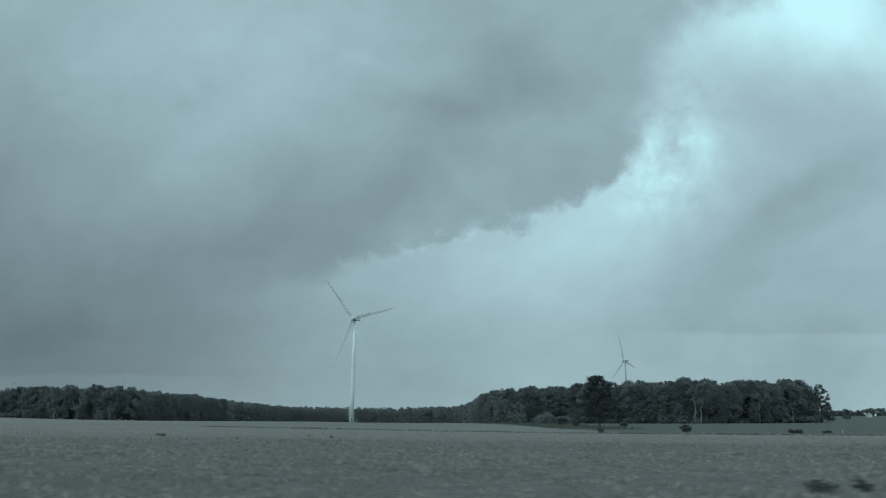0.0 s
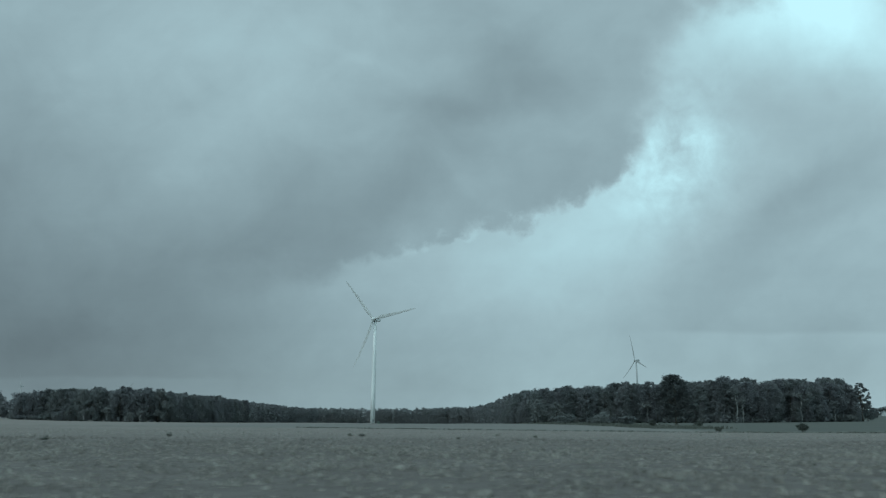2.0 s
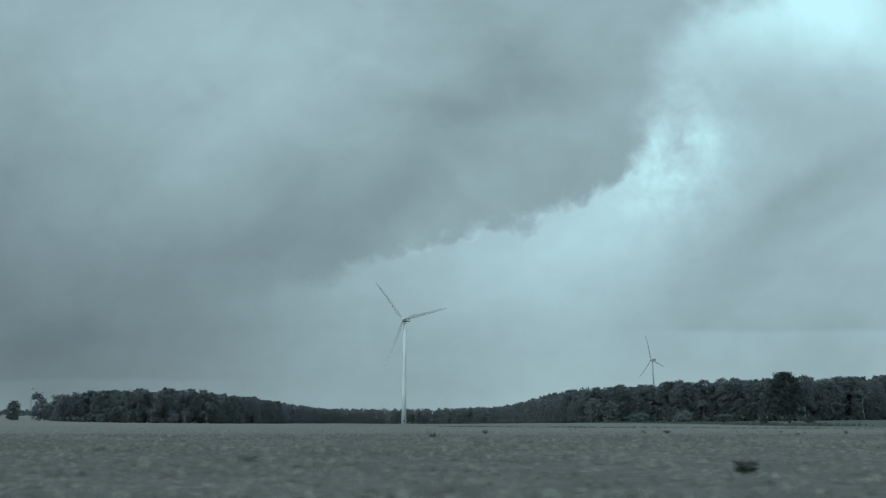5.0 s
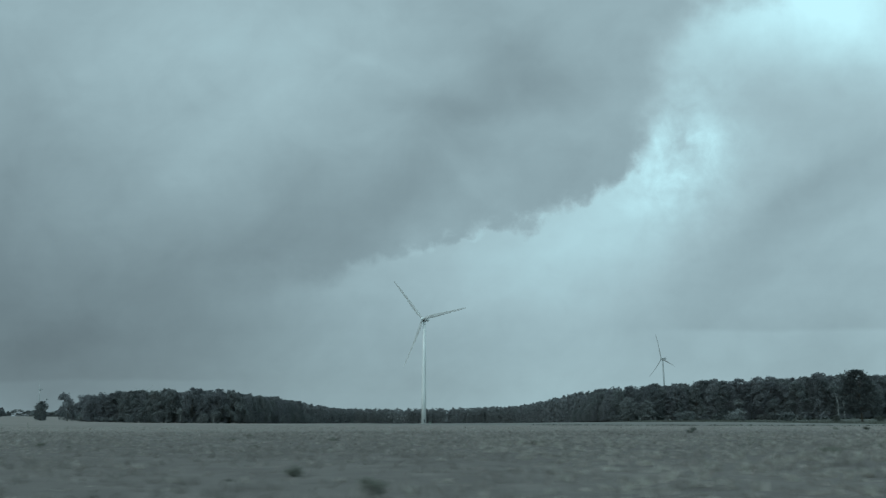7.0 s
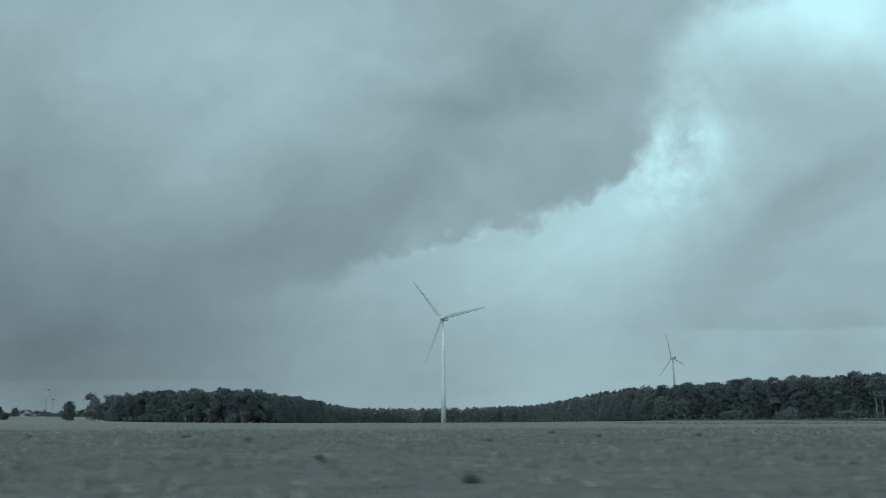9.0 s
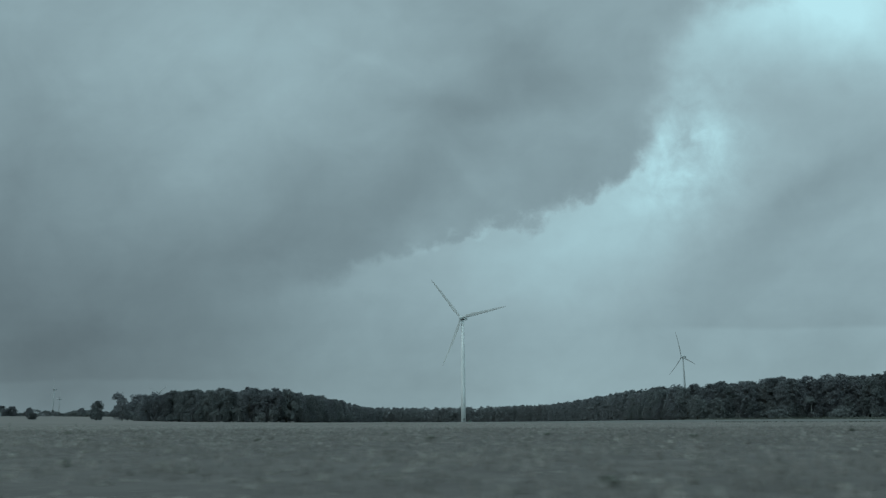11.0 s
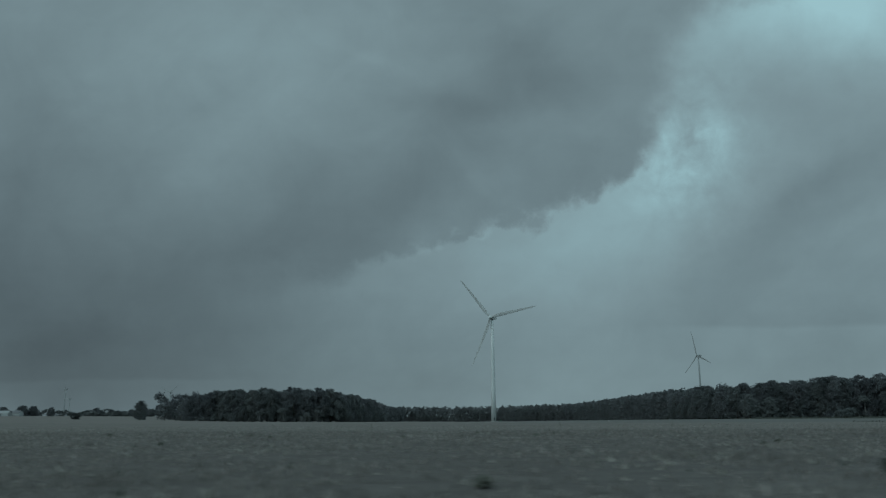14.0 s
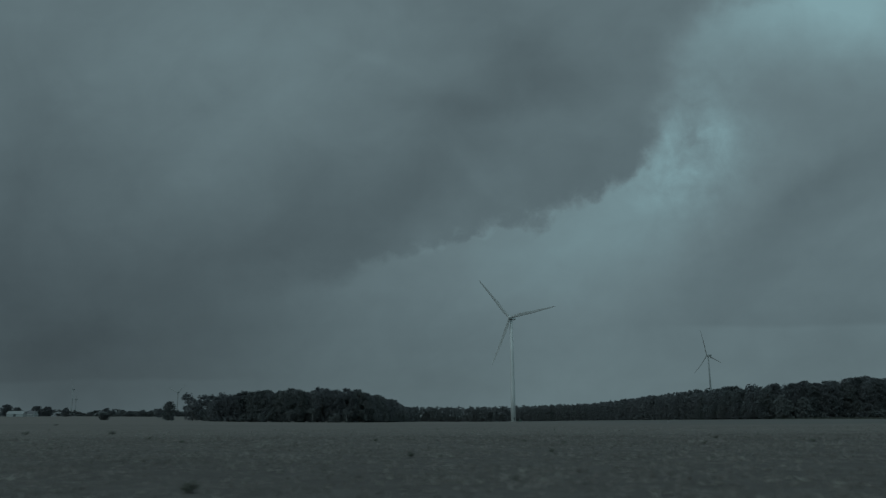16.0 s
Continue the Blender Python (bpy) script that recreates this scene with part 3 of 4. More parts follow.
# the farther woods: treetops too small to tell apart, joined
def wood_strip(line, depth, back, top, label, seed, gap=7.0):
    """Many treetops in one mesh: each a dome of leaf clumps, uneven in height and girth."""
    r = np.random.default_rng(seed)
    rows = []
    for (x0, y0), (x1, y1) in zip(line, line[1:]):
        count = int(math.hypot(x1 - x0, y1 - y0) / gap * 7.0)
        for _ in range(count):
            f, g = r.uniform(0, 1), r.uniform(0, 1)
            x, y = x0 + (x1 - x0) * f + back[0] * depth * g, y0 + (y1 - y0) * f + back[1] * depth * g
            high, girth, n = top * r.uniform(0.80, 1.0) * (0.93 + 0.07 * g), r.uniform(3.6, 6.2), 46
            h = r.uniform(0.0, 1.0, n) ** 1.1
            reach = girth * np.sqrt(np.clip(1 - np.maximum(0, (h - 0.55) / 0.45) ** 2, 0.02, 1)) * r.uniform(0.3, 1.0, n)
            ang, rad = r.uniform(0, 2 * np.pi, n), r.uniform(0.5, 1.3, n)
            rows.append(np.stack([x + reach * np.cos(ang), y + reach * np.sin(ang), ground_z(x, y) + np.maximum(0.8, high * h - rad * 0.6), rad], -1))
    clumps = np.concatenate(rows)
    ob = part("far_wood", leaf_cloud(r, clumps, len(clumps) * 6, 1.0), LEAF_HAZED)
    return tagged(ob, label, "wood", kind="stuff")


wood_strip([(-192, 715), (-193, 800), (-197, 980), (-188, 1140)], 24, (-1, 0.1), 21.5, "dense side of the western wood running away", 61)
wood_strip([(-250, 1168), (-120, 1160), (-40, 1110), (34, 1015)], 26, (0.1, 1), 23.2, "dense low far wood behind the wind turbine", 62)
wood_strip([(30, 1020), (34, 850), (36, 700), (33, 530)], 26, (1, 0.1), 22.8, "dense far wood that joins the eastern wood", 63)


# eastern wood


def east_high(x, y):
    return 18.4 + 2.3 * max(0.0, min(1.0, (x - 30) / 50)) + 0.3 * max(0.0, min(1.0, (x - 105) / 40))


along_edge([(33, 535), (31, 470), (36, 425)], 6.2, 2, (1, 0.1), lambda x, y: 18.5, "trees of the eastern wood", 5)
along_edge([(44, 412), (86, 402), (122, 372), (156, 374), (186, 388), (194, 398)], 6.2, 3, (0.1, 1), east_high, "trees of the eastern wood", 6)
along_edge([(196, 406), (204, 470)], 8.0, 2, (-1, 0), lambda x, y: 16.0, "trees of the eastern wood", 7)


along_edge([(44, 407), (86, 397), (122, 368), (156, 370), (186, 384)], 6.0, 1, (0, 1), lambda x, y: 10.5, "trees of the eastern wood", 10)
along_edge([(28, 530), (27, 470), (32, 425)], 6.0, 1, (0, 1), lambda x, y: 10.0, "trees of the eastern wood", 12)


# the woods' unseen depth as joined masses of foliage
def wood_mass(name, x0, x1, y0, y1, count, top, label, seed):
    r = np.random.default_rng(seed)
    x, y = r.uniform(x0, x1, count), r.uniform(y0, y1, count)
    z = rise(x, y) + top * r.uniform(0.1, 0.9, count)
    clumps = np.stack([x, y, z, r.uniform(2.0, 3.6, count)], -1)
    ob = part(name, leaf_cloud(r, clumps, count * 110, 0.7), LEAF)
    return tagged(ob, label, "wood", kind="stuff")


wood_mass("wood_interior", -330, -215, 548, 690, 400, 20, "packed treetops inside the western wood", 11)
wood_mass("wood_interior", 42, 190, 424, 560, 700, 20, "packed treetops inside the eastern wood", 12)
wood_mass("wood_interior", -180, 20, 1190, 1260, 300, 21, "packed treetops inside the far wood", 13)

# shrubs that close the foot of the woods
shrubs = [make_bush(200 + i, 5.0, h, 0.42, 420, m, "shrub", lab, "shrub", 9) for i, (h, m, lab) in enumerate((
    (3.2, LEAF, "green shrub at the foot of the wood"), (4.2, LEAF_DARK, "dark shrub at the foot of the wood"), (3.6, LEAF_PALE, "pale grey-green shrub at the foot of the wood")))]
shrub_used = set()


def hem(line, spacing, group, seed, size=1.0):
    r = random.Random(seed)
    for (x0, y0), (x1, y1) in zip(line, line[1:]):
        count = max(1, round(math.hypot(x1 - x0, y1 - y0) / spacing))
        for i in range(count):
            f = (i + r.uniform(0.1, 0.9)) / count
            k = r.randrange(3)
            where = (x0 + (x1 - x0) * f + r.uniform(-1, 1), y0 + (y1 - y0) * f + r.uniform(-1.5, 1.5), r.uniform(0, 360), size * r.uniform(0.6, 1.35))
            if k in shrub_used:
                ob = copy_at(shrubs[k], *where)
            else:
                shrub_used.add(k)
                ob = place(shrubs[k], *where)
            tagged(ob, group=group)


hem([(-312, 546), (-300, 527), (-250, 511), (-198, 501)], 4.5, "shrubs of the western wood", 21)
hem([(-192, 508), (-186, 640), (-187, 720)], 6.0, "shrubs of the western wood", 22, 1.1)
hem([(29, 540), (27, 470), (32, 420)], 5.0, "shrubs of the eastern wood", 24, 1.1)
hem([(42, 406), (86, 396), (122, 367), (156, 369), (186, 383), (197, 396)], 4.5, "shrubs of the eastern wood", 25)

# a paler crown that stands out in the western wood's edge, and pale saplings at its foot
place(make_tree(63, 20.5, 9.0, 0.10, 0.42, 2600, LEAF_PALE, BIRCH, "tree", "pale loose-crowned tree in the edge of the wood", 0.15, "tall"), -236, 508)
sapling = place(make_tree(64, 6.0, 6.5, 0.03, 0.30, 900, LEAF_PALE, BARK, "sapling", "pale rounded sapling before the wood", 0.2), -212, 499)
for x, y, k in ((-186, 560, 1.2), (-184, 610, 1.0), (-181, 690, 1.5), (-262, 506, 0.9)):
    copy_at(sapling, x, y, 40 * x, k)

# two rounded pale trees before the corner of the eastern wood
pale = place(make_tree(61, 12.0, 9.5, 0.03, 0.45, 2200, LEAF_PALE, BARK, "tree", "low rounded pale tree before the wood corner", 0.2), 34, 404, 20)
copy_at(pale, 43, 400, 130, 0.9)
copy_at(pale, 38, 415, 230, 1.05)

# bare pale trunks that stand out against the eastern wood
for x, y, h, lean, sd in ((122.0, 364.5, 15.0, -1.0, 1), (124.6, 364.0, 10.5, -0.6, 2), (153.6, 367.2, 12.5, 0.9, 3), (-205.0, 497.5, 6.0, 0.5, 4), (-243.0, 503.5, 6.0, 0.3, 6), (-227.5, 502.0, 7.5, 0.4, 7), (88.0, 394.0, 9.0, 0.4, 8), (173.0, 374.5, 8.0, -0.4, 9)):
    birch = new("birch_tree")
    bm = bmesh.new()
    tube(bm, [((0, 0, -0.3), 0.17), ((lean * 0.1, 0, h * 0.2), 0.15), ((-lean * 0.35, 0, h * 0.45), 0.13), ((lean * 0.25, 0, h * 0.7), 0.10), ((lean * 0.6, 0.2, h), 0.05)], 8)
    part("trunk", bm, BIRCH, birch)
    bm = bmesh.new()
    tube(bm, [((0.1 * lean, 0, h * 0.62), 0.10), ((0.9, 0.2, h * 0.8), 0.06), ((1.6, 0.3, h * 0.95), 0.03)], 6)
    part("limb", bm, BIRCH, birch)
    rr = np.random.default_rng(sd)
    part("crown", leaf_cloud(rr, [(rr.normal(0, 1.3), rr.normal(0, 1.0), h * rr.uniform(0.8, 1.1), 1.2) for _ in range(9)], 420, 0.45), LEAF_PALE, birch)
    place(tagged(birch, "slim tree with a pale bare trunk at the wood edge", "tree", "pale trunks"), x, y)

# loose-crowned tall tree at the eastern end of the wood
place(make_tree(77, 19.0, 9.0, 0.35, 0.5, 1300, LEAF_DARK, BARK, "tree", "tall gappy tree at the end of the wood", 0.13), 191.5, 384)
place(make_tree(78, 9.0, 8.0, 0.08, 0.45, 1100, LEAF_DARK, BARK, "tree", "low dark tree past the end of the wood"), 200, 395)
place(make_tree(79, 8.5, 7.0, 0.10, 0.5, 900, LEAF_DARK, BARK, "tree", "small dark tree alone on the far field"), 326, 612)

# lone tree on the lane, and its shrubs
place(make_tree(31, 12.6, 9.0, 0.15, 0.2, 11000, LEAF_DEEP, BARK, "lone_tree", "dark full-crowned tree standing alone by the lane", 0.19, "round"), 39.5, 190.5)
for x, y, w, h, m, lab in ((36.5, 263, 8.5, 4.6, LEAF_PALE, "pale rounded shrub by the lane"), (35.5, 223, 4.6, 3.4, LEAF_DARK, "dark shrub by the lane"),
                           (31.0, 300, 8.0, 5.0, LEAF_DARK, "dark wide shrub beside the lane"), (47.0, 196, 2.6, 1.6, WEED, "low weedy shrub near the lone tree"),
                           (34.0, 192, 2.4, 1.8, WEED, "low weedy shrub under the lone tree"), (39.3, 124.5, 2.0, 1.5, WEED, "dark round bush at the ditch"),
                           (25.1, 122.5, 1.1, 0.8, GREENS, "thin bush at the ditch"),
                           (58.0, 126.5, 2.6, 0.6, WEED, "flat dark weeds at the ditch"), (63.5, 127.0, 1.5, 0.5, WEED, "low weeds at the ditch")):
    place(make_bush(int(x * 7 + y), w, h, 0.30 if w > 4 else 0.13, 1300 if w > 4 else 800, m, "shrub", lab, "shrub", 10), x, y)


# ---- wind turbines ----
def blade_mesh(length):
    """A twisted, tapered aerofoil with a round root, pointing up from the hub."""
    bm = bmesh.new()
    loops = []
    stations = ((0.0, 2.1, 1.0, 14), (0.04, 2.1, 0.95, 14), (0.10, 2.6, 0.68, 13), (0.19, 3.4, 0.34, 11), (0.35, 2.95, 0.25, 7), (0.55, 2.35, 0.2, 4), (0.78, 1.75, 0.17, 1), (0.94, 1.15, 0.14, 0), (1.0, 0.3, 0.14, 0))
    fs, table = [s[0] for s in stations], np.array(stations)
    for f in [0.0, 0.04, 0.07] + [0.10 + 0.9 * k / 36 for k in range(37)]:
        chord, thick, twist = (float(np.interp(f, fs, table[:, k])) for k in (1, 2, 3))
        ring = []
        c, s = math.cos(radians(twist)), math.sin(radians(twist))
        for k in range(14):
            a = 2 * math.pi * k / 14
            x = chord * (0.5 * math.cos(a) - (0.0 if f < 0.06 else 0.16))
            y = chord * 0.5 * thick * math.sin(a) * (1.0 if f < 0.06 else (0.6 + 0.4 * math.cos(a)))
            ring.append(bm.verts.new((x * c - y * s, x * s + y * c - 4.0 * f * f * length / 50, 1.3 + (length - 1.3) * f)))
        loops.append(ring)
    for a, b in zip(loops, loops[1:]):
        for k in range(14):
            bm.faces.new((a[k], a[(k + 1) % 14], b[(k + 1) % 14], b[k]))
    bm.faces.new(loops[0][::-1])
    bm.faces.new(loops[-1])
    bmesh.ops.recalc_face_normals(bm, faces=bm.faces)
    return bm


def make_turbine(x, y, hub, reach, yaw, phase, label, paint=TURBINE, blade_paint=BLADE):
    """Tower, nacelle, spinner and three blades; yaw: the way the rotor faces, 0 to the south, positive to the west."""
    base = ground_z(x, y)
    root = new("wind_turbine")
    tall = hub - base
    bm = bmesh.new()
    tube(bm, [((0, 0, -0.5), 2.35), ((0, 0, tall * 0.3), 2.12), ((0, 0, tall * 0.62), 1.8), ((0, 0, tall - 2.0), 1.42)], 32)
    tower = part("tower", bm, paint, root)
    for f, r in ((0.3, 2.12), (0.62, 1.8)):
        bm = bmesh.new()
        tube(bm, [((0, 0, tall * f - 0.12), r + 0.03), ((0, 0, tall * f + 0.12), r + 0.03)], 32)
        part("flange", bm, paint, tower)
    bm = bmesh.new()
    tube(bm, [((0, 0, -0.6), 4.2), ((0, 0, 0.35), 4.0)], 28)
    part("foundation", bm, CONCRETE, root, "round concrete foundation")
    bm = bmesh.new()
    box(bm, 0.6, -2.30, 2.9, 1.0, 0.22, 2.2, 0.05)
    part("door", bm, STEEL, tower, "dark steel tower door")
    bm = bmesh.new()
    for k in range(6):
        box(bm, 0.6, -2.6 - 0.3 * k, 1.65 - 0.27 * k, 1.2, 0.3, 0.08)
    part("steps", bm, STEEL, tower)
    turn = Matrix.Rotation(radians(-yaw), 4, "Z")
    head = Matrix.Translation((0, 0, tall)) @ turn
    bm = bmesh.new()
    box(bm, 0, 3.2, 0.1, 3.6, 10.4, 3.7, 0.55)
    for v in bm.verts:
        if v.co.y > 5:
            v.co.z += 0.35 if v.co.z < 0 else -0.15
            v.co.x *= 0.86
    bm.transform(head)
    nacelle = part("nacelle", bm, paint, root)
    bm = bmesh.new()
    tube(bm, [((0, 0, -2.3), 1.5), ((0, 0, -1.5), 1.6)], 24)
    bm.transform(head)
    part("yaw_ring", bm, STEEL, root)
    bm = bmesh.new()
    for sx in (-0.9, 0.9):
        tube(bm, [((sx, 7.2, 1.7), 0.07), ((sx, 7.2, 3.3), 0.05)], 6)
    box(bm, -0.9, 7.2, 3.4, 0.9, 0.18, 0.25)
    box(bm, 0.9, 7.2, 3.3, 0.25, 0.6, 0.4)
    bm.transform(head)
    part("weather_mast", bm, STEEL, nacelle)
    bm = bmesh.new()
    box(bm, 0, 4.6, 2.25, 2.0, 1.4, 0.7, 0.1)
    bm.transform(head)
    part("cooler", bm, STEEL, nacelle)
    bm = bmesh.new()
    tube(bm, [((0, -2.0, 0), 1.45), ((0, -3.0, 0), 1.75), ((0, -4.2, 0), 1.7), ((0, -5.2, 0), 1.15), ((0, -5.8, 0), 0.35)], 20)
    bm.transform(head)
    hub_ob = part("spinner", bm, paint, root)
    for k in range(3):
        bm = blade_mesh(reach)
        bm.transform(head @ Matrix.Translation((0, -3.6, 0)) @ Matrix.Rotation(radians(phase + 120 * k), 4, "Y"))
        part("blade", bm, blade_paint, hub_ob)
    root.matrix_basis = Matrix.Translation((x, y, base))
    return tagged(root, label, "wind turbine", "wind turbines")


make_turbine(-78.6, 757, 97.2, 50.5, 28, -38, "white three-bladed wind turbine standing in the field")
make_turbine(430, 1720, 131.0, 58.0, 72, -10, "white wind turbine rising behind the eastern wood", TURBINE_SHADED, TURBINE_SHADED)
make_turbine(-1201, 3000, 99.0, 50.0, 20, 55, "faint distant wind turbine beyond the western wood", TURBINE_SHADED, TURBINE_SHADED)
make_turbine(-1738, 3260, 122.0, 52.0, 50, -8, "faint distant wind turbine over the far farmland", TURBINE_SHADED, TURBINE_SHADED)
make_turbine(-2080, 4000, 100.0, 50.0, 50, 40, "very distant wind turbine over the far farmland", TURBINE_SHADED, TURBINE_SHADED)

# switchgear beside the near turbine
gear = new("transformer_cabinet")
bm = bmesh.new()
box(bm, 0, 0, 1.0, 2.4, 1.8, 2.0, 0.06)
body = part("body", bm, BOX_GREEN, gear)
bm = bmesh.new()
box(bm, 0, 0, 2.06, 2.6, 2.0, 0.14, 0.03)
part("lid", bm, STEEL, gear)
for sx in (-0.58, 0.58):
    bm = bmesh.new()
    box(bm, sx, -0.92, 1.0, 1.08, 0.05, 1.7, 0.02)
    door = part("door", bm, BOX_GREEN, gear)
    bm = bmesh.new()
    box(bm, sx * 0.2, -0.97, 1.0, 0.06, 0.06, 0.24)
    part("handle", bm, STEEL, door)
bm = bmesh.new()
box(bm, 0, 0, -0.05, 3.0, 2.4, 0.3, 0.03)
part("plinth", bm, CONCRETE, gear)
place(tagged(gear, "dark green transformer cabinet beside the turbine foot", "cabinet"), -72.5, 753)

# ---- farmland to the west ----
far_kinds = [make_tree(300 + i, 14.0, w, 0.03, 0.62, 3000, LEAF, BARK, "tree", lab, 0.23, s) for i, (w, s, lab) in enumerate((
    (15.5, "round", "dark rounded tree far off on the open farmland"), (12.0, "round", "dark upright tree far off on the open farmland")))]
spots = ((0, -806.3, 1248, 1.2), (0, -797, 1263, 1.15), (1, -744.3, 1218, 1.0), (0, -858, 1252, 1.35), (0, -884, 1330, 1.1), (0, -1028, 2000, 1.5), (1, -590, 1200, 1.0),
         (1, -836, 1600, 0.9), (1, -818, 1605, 1.0), (0, -802, 1600, 0.85), (0, -792, 1602, 0.8), (0, -775, 1600, 1.0), (0, -760, 1604, 0.9), (0, -735, 1610, 0.95))
for j, (k, x, y, s) in enumerate(spots):
    ob = place(far_kinds[k], x, y, 0, s) if j in (0, 2) else copy_at(far_kinds[k], x, y, 57 * j, s)
    tagged(ob, group="scattered far trees")
place(make_tree(41, 12.8, 12.6, 0.02, 0.30, 7500, LEAF_DARK, BARK, "tree", "dark tapering tree alone beside the western wood", 0.20, "broad"), -331.2, 530.8)
place(make_tree(47, 14.8, 12.2, 0.02, 0.30, 6500, LEAF, BARK, "tree", "uneven tree at the western end of the wood", 0.20), -318.6, 542.4)
place(make_bush(43, 6.2, 5.2, 0.25, 2600, LEAF_DEEP, "shrub", "dark bush alone on the western field", "shrub", 14), -379.5, 539, 0, 1.1, -0.2)


def hedgerow(x0, y0, x1, y1, high, seed, label):
    r = np.random.default_rng(seed)
    count = int(math.hypot(x1 - x0, y1 - y0) * 1.8)
    f = r.uniform(0, 1, count)
    x, y = x0 + (x1 - x0) * f, y0 + (y1 - y0) * f + r.normal(0, 4, count)
    swell = 0.80 + 0.2 * np.sin(f * 41 + seed) + 0.14 * np.sin(f * 97 + 2.0 * seed)
    z = rise(x, y) + high * swell * r.uniform(0.0, 1.0, count)
    ob = part("hedgerow", leaf_cloud(r, np.stack([x, y, z, r.uniform(2.2, 4.2, count)], -1), count * 26, 1.6), LEAF_PALE)
    return tagged(ob, label, "hedgerow", kind="stuff")


hedgerow(-1900, 2500, -860, 2520, 21, 51, "low dark line of far trees on the western horizon")
hedgerow(480, 1500, 1700, 1450, 12, 52, "low dark line of far trees on the eastern horizon")
hedgerow(-950, 2250, -250, 2300, 20, 53, "low dark line of far trees behind the woods")
hedgerow(-870, 1600, -735, 1606, 8, 54, "low hedge joining the far trees")


def make_house(x, y, w, d, eave, ridge, roof_mat, label, turn=0, name="farmhouse", windows=4):
    root = new(name)
    bm = bmesh.new()
    for sx in (-1, 1):
        box(bm, sx * (w / 2 - 0.15), 0, eave / 2 - 0.5, 0.3, d, eave + 1)
    for sy in (-1, 1):
        box(bm, 0, sy * (d / 2 - 0.15), eave / 2 - 0.5, w - 0.6, 0.3, eave + 1)
    for sx in (-1, 1):
        a = [bm.verts.new((sx * w / 2 - (0.3 if sx > 0 else 0) + t, yy, zz)) for t in (0, 0.3) for yy, zz in ((-d / 2, eave), (d / 2, eave), (0, ridge))]
        bm.faces.new(a[:3])
        bm.faces.new(a[3:][::-1])
        for i in range(3):
            bm.faces.new((a[i], a[(i + 1) % 3], a[3 + (i + 1) % 3], a[3 + i]))
    bmesh.ops.recalc_face_normals(bm, faces=bm.faces)
    wall = part("wall", bm, SIDING, root)
    slope = math.atan2(ridge - eave, d / 2)
    for sy in (-1, 1):
        bm = bmesh.new()
        box(bm, 0, 0, 0, w + 0.8, math.hypot(d / 2, ridge - eave) + 0.5, 0.18, 0.03)
        bm.transform(Matrix.Translation((0, sy * (d / 4 + 0.1), (eave + ridge) / 2 + 0.08)) @ Matrix.Rotation(-sy * slope, 4, "X"))
        part("roof", bm, roof_mat, root)
    for k in range(windows):
        bm = bmesh.new()
        box(bm, -w / 2 + w * (k + 0.5) / windows, -d / 2 - 0.03, 1.7, 1.1, 0.08, 1.3, 0.02)
        part("window", bm, DARK_GLASS, wall)
    if name == "farmhouse":
        bm = bmesh.new()
        box(bm, w * 0.25, 0.4, ridge + 0.3, 0.7, 0.7, 1.8, 0.04)
        part("chimney", bm, CONCRETE, root)
    else:
        bm = bmesh.new()
        box(bm, 0, -d / 2 - 0.06, 1.7, 3.4, 0.1, 3.4, 0.02)
        part("door", bm, STEEL, root)
    root.matrix_basis = pose(x, y, ground_z(x, y), 0, 0, turn)
    return tagged(root, label, "building")


make_house(-812, 1200, 24, 12, 4.0, 8.0, ROOF_PALE, "long white farm shed with a pale roof", 8, "barn", 0)
make_house(-795, 1215, 14, 9, 4.6, 8.4, ROOFING, "white farmhouse among trees far off", -15)
make_house(691, 1230, 9, 8, 4.0, 7.5, ROOFING, "small white house far off to the east", 70, "farmhouse", 3)
make_house(-780, 1610, 12, 8, 3.5, 6.5, ROOF_PALE, "pale shed between far trees", 0, "barn", 0)


# ---- weeds and markers on the near field ----
def weed(x, y, w, h, seed, label="dark leafy weed in the dry meadow"):
    near = y < 30
    ob = make_bush(seed, w, h, 0.04 if near else 0.06, (380 if h > 0.37 else 200) if near else 80, WEED if h > 0.37 else PALE_WEED, "weed", label, "weed", 8)
    return place(tagged(ob, group="weeds on the meadow"), x, y)


BIG = "large dark bushy weed in the dry meadow"
for i, (x, y, w, h, lab) in enumerate((
        (-111.85, 13.2, 0.68, 0.48, BIG), (-119.35, 11.4, 0.40, 0.26, BIG), (-142.2, 13.6, 0.5, 0.3, BIG), (-34.3, 19.2, 0.42, 0.26, BIG), (-38.0, 19.6, 0.7, 0.38, BIG), (8.7, 19.5, 1.2, 0.5, BIG), (9.9, 19.6, 0.7, 0.46, BIG),
        (-50.4, 24.4, 0.9, 0.26, "wide low patch of dark weeds"), (-62.3, 12.4, 0.5, 0.30, BIG), (-64.0, 16.0, 0.4, 0.22, BIG),
        (-77.4, 12.5, 0.3, 0.16, BIG), (-106.3, 16.9, 0.5, 0.12, "flat dark weed in the meadow"), (-104.8, 16.7, 0.5, 0.18, "low weed in the meadow"), (-92.4, 10.8, 0.34, 0.16, BIG), (-138.2, 28.0, 0.24, 0.2, BIG), (-80.2, 17.4, 0.3, 0.18, BIG))):
    weed(x, y, w, h, 400 + i, lab)
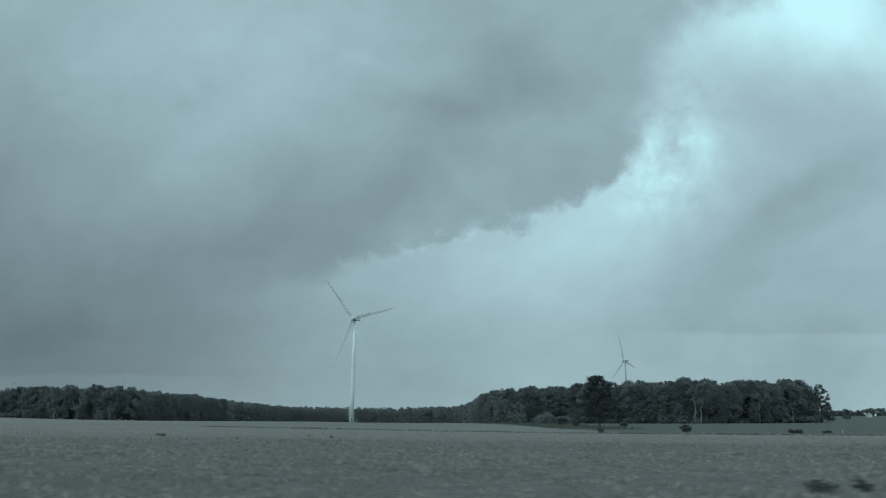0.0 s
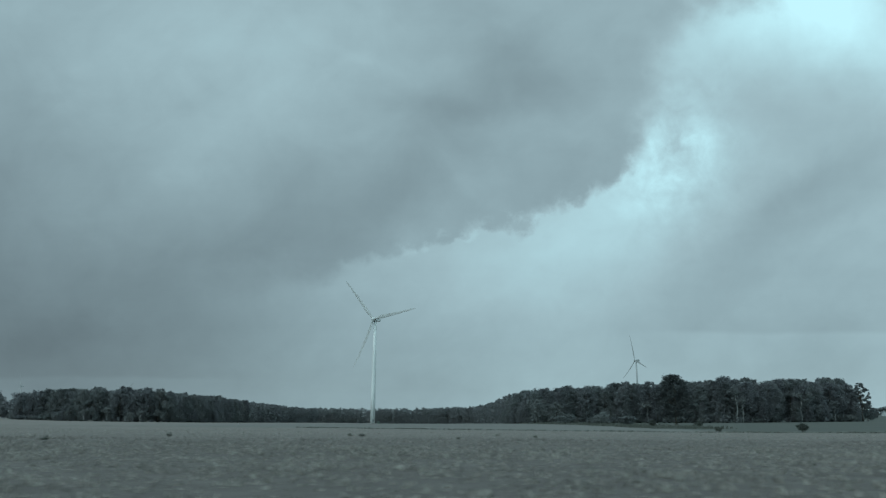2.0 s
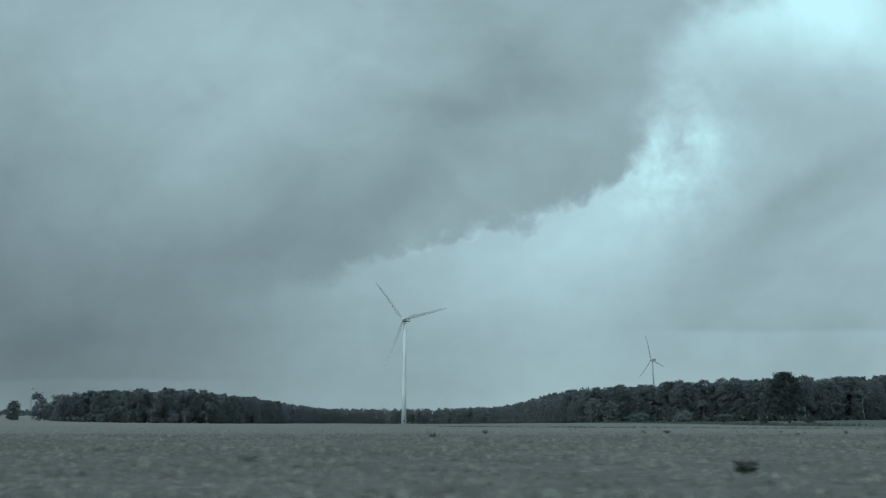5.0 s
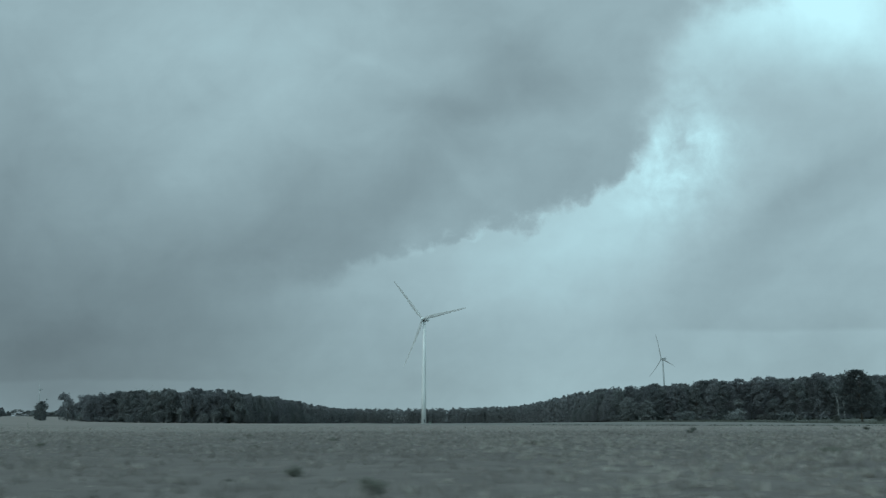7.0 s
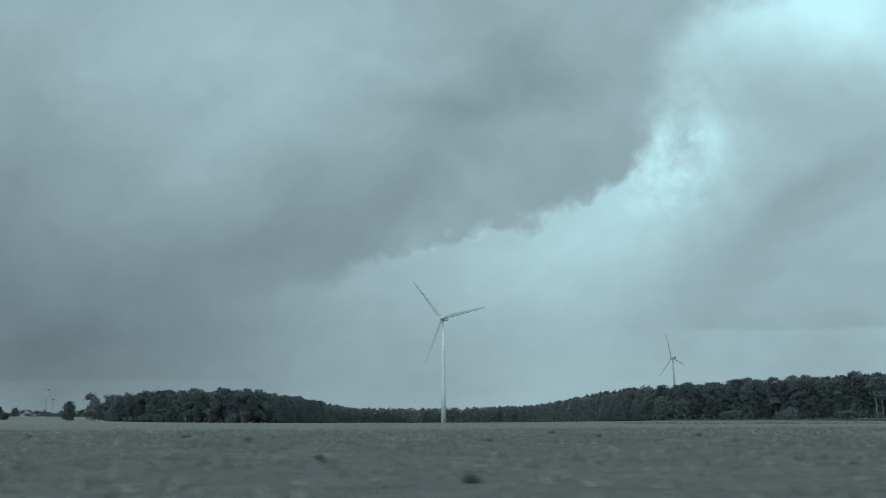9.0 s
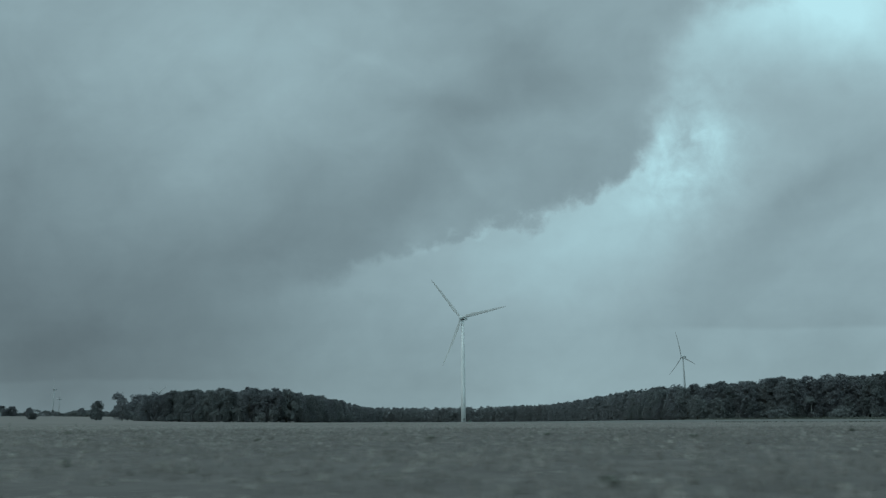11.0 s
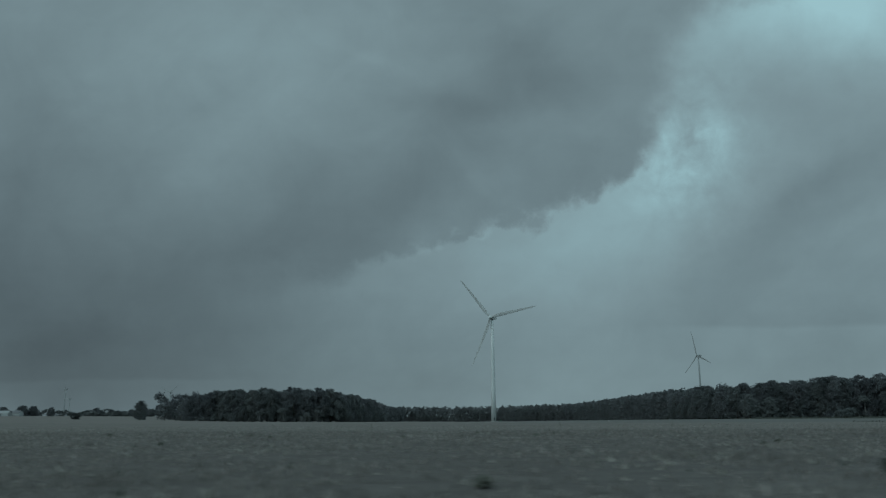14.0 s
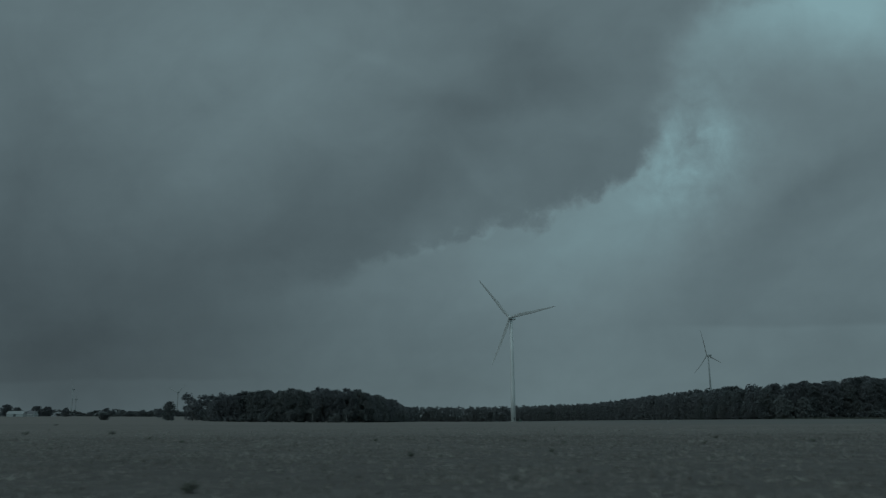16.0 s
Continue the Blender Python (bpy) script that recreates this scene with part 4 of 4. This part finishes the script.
for i, (x, y, w) in enumerate((
        (-41.2, 65.3, 0.8), (-25.6, 68.5, 0.75), (-26.9, 71.0, 0.6), (-17.4, 62.0, 0.4), (-10.6, 68, 0.6), (-13.5, 74, 0.4), (-130, 43, 0.35),
        (-122.4, 41, 0.35), (-107.6, 30, 0.25), (-106.2, 32, 0.25), (-101.3, 30, 0.25), (-95, 30.5, 0.4), (-141.7, 49, 0.4), (-132, 46.5, 0.4), (-132.1, 32, 0.3), (-115, 44, 0.4), (-118.1, 52, 0.4),
        (-154.3, 48, 0.4), (-160, 57, 0.5), (-70.8, 37.5, 0.3), (-66.3, 37.4, 0.45), (-57.9, 32, 0.4), (-45.3, 53, 0.8), (-97.3, 39, 0.4), (-89.7, 38, 0.3))):
    weed(x, y, w, w * 0.5, 500 + i)
for i, (x, y, w) in enumerate(((-85, 31, 0.45), (-76.1, 31, 0.3), (-71.9, 45, 0.4), (-67.8, 29, 0.3), (-244, 208, 2.0), (-181, 78, 1.2), (-172, 78, 1.2))):
    weed(x, y, w, w * 0.4, 560 + i)


def tall_weed(x, y, w, low, high, seed):
    """A tall roadside weed: bare thin stems with loose leafy heads."""
    r = np.random.default_rng(seed)
    root = new("tall_weed")
    heads, bm = [], bmesh.new()
    for k in range(7):
        ang, z = k * 2.4 + r.normal(0, 0.3), r.uniform(low, high)
        rho = w / 2 * math.sqrt((k + 0.3) / 7)
        tip = (rho * math.cos(ang), rho * math.sin(ang), z)
        tube(bm, [((tip[0] * 0.15, tip[1] * 0.15, -0.05), 0.006), ((tip[0] * 0.5, tip[1] * 0.5, z * 0.6), 0.005), (tip, 0.003)], 5)
        heads.append([(*tip, 0.09 * r.uniform(0.75, 1.3))])
    part("stem", bm, WEED, root)
    for head in heads:
        part("flower_head", leaf_cloud(r, head, 150, 0.026), WEED, root)
    return place(tagged(root, "tall thin weed with dark loose seed heads", "weed", "tall weeds beside the track"), x, y)


tall_weed(-54.1, 7.7, 0.42, 0.55, 0.9, 601)
tall_weed(-70.3, 7.2, 0.55, 0.5, 0.7, 602)

for x, y in ((-74.8, 223.7), (66.5, 128.0)):
    post = new("marker_post")
    bm = bmesh.new()
    tube(bm, [((0, 0, -0.2), 0.05), ((0, 0, 0.55), 0.05), ((0, 0, 0.6), 0.03)], 8)
    part("stake", bm, POST_WHITE, post)
    bm = bmesh.new()
    box(bm, 0, -0.06, 0.45, 0.18, 0.03, 0.18, 0.01)
    part("plate", bm, POST_WHITE, post)
    place(tagged(post, "small white marker post standing in the field", "post", "field markers"), x, y)
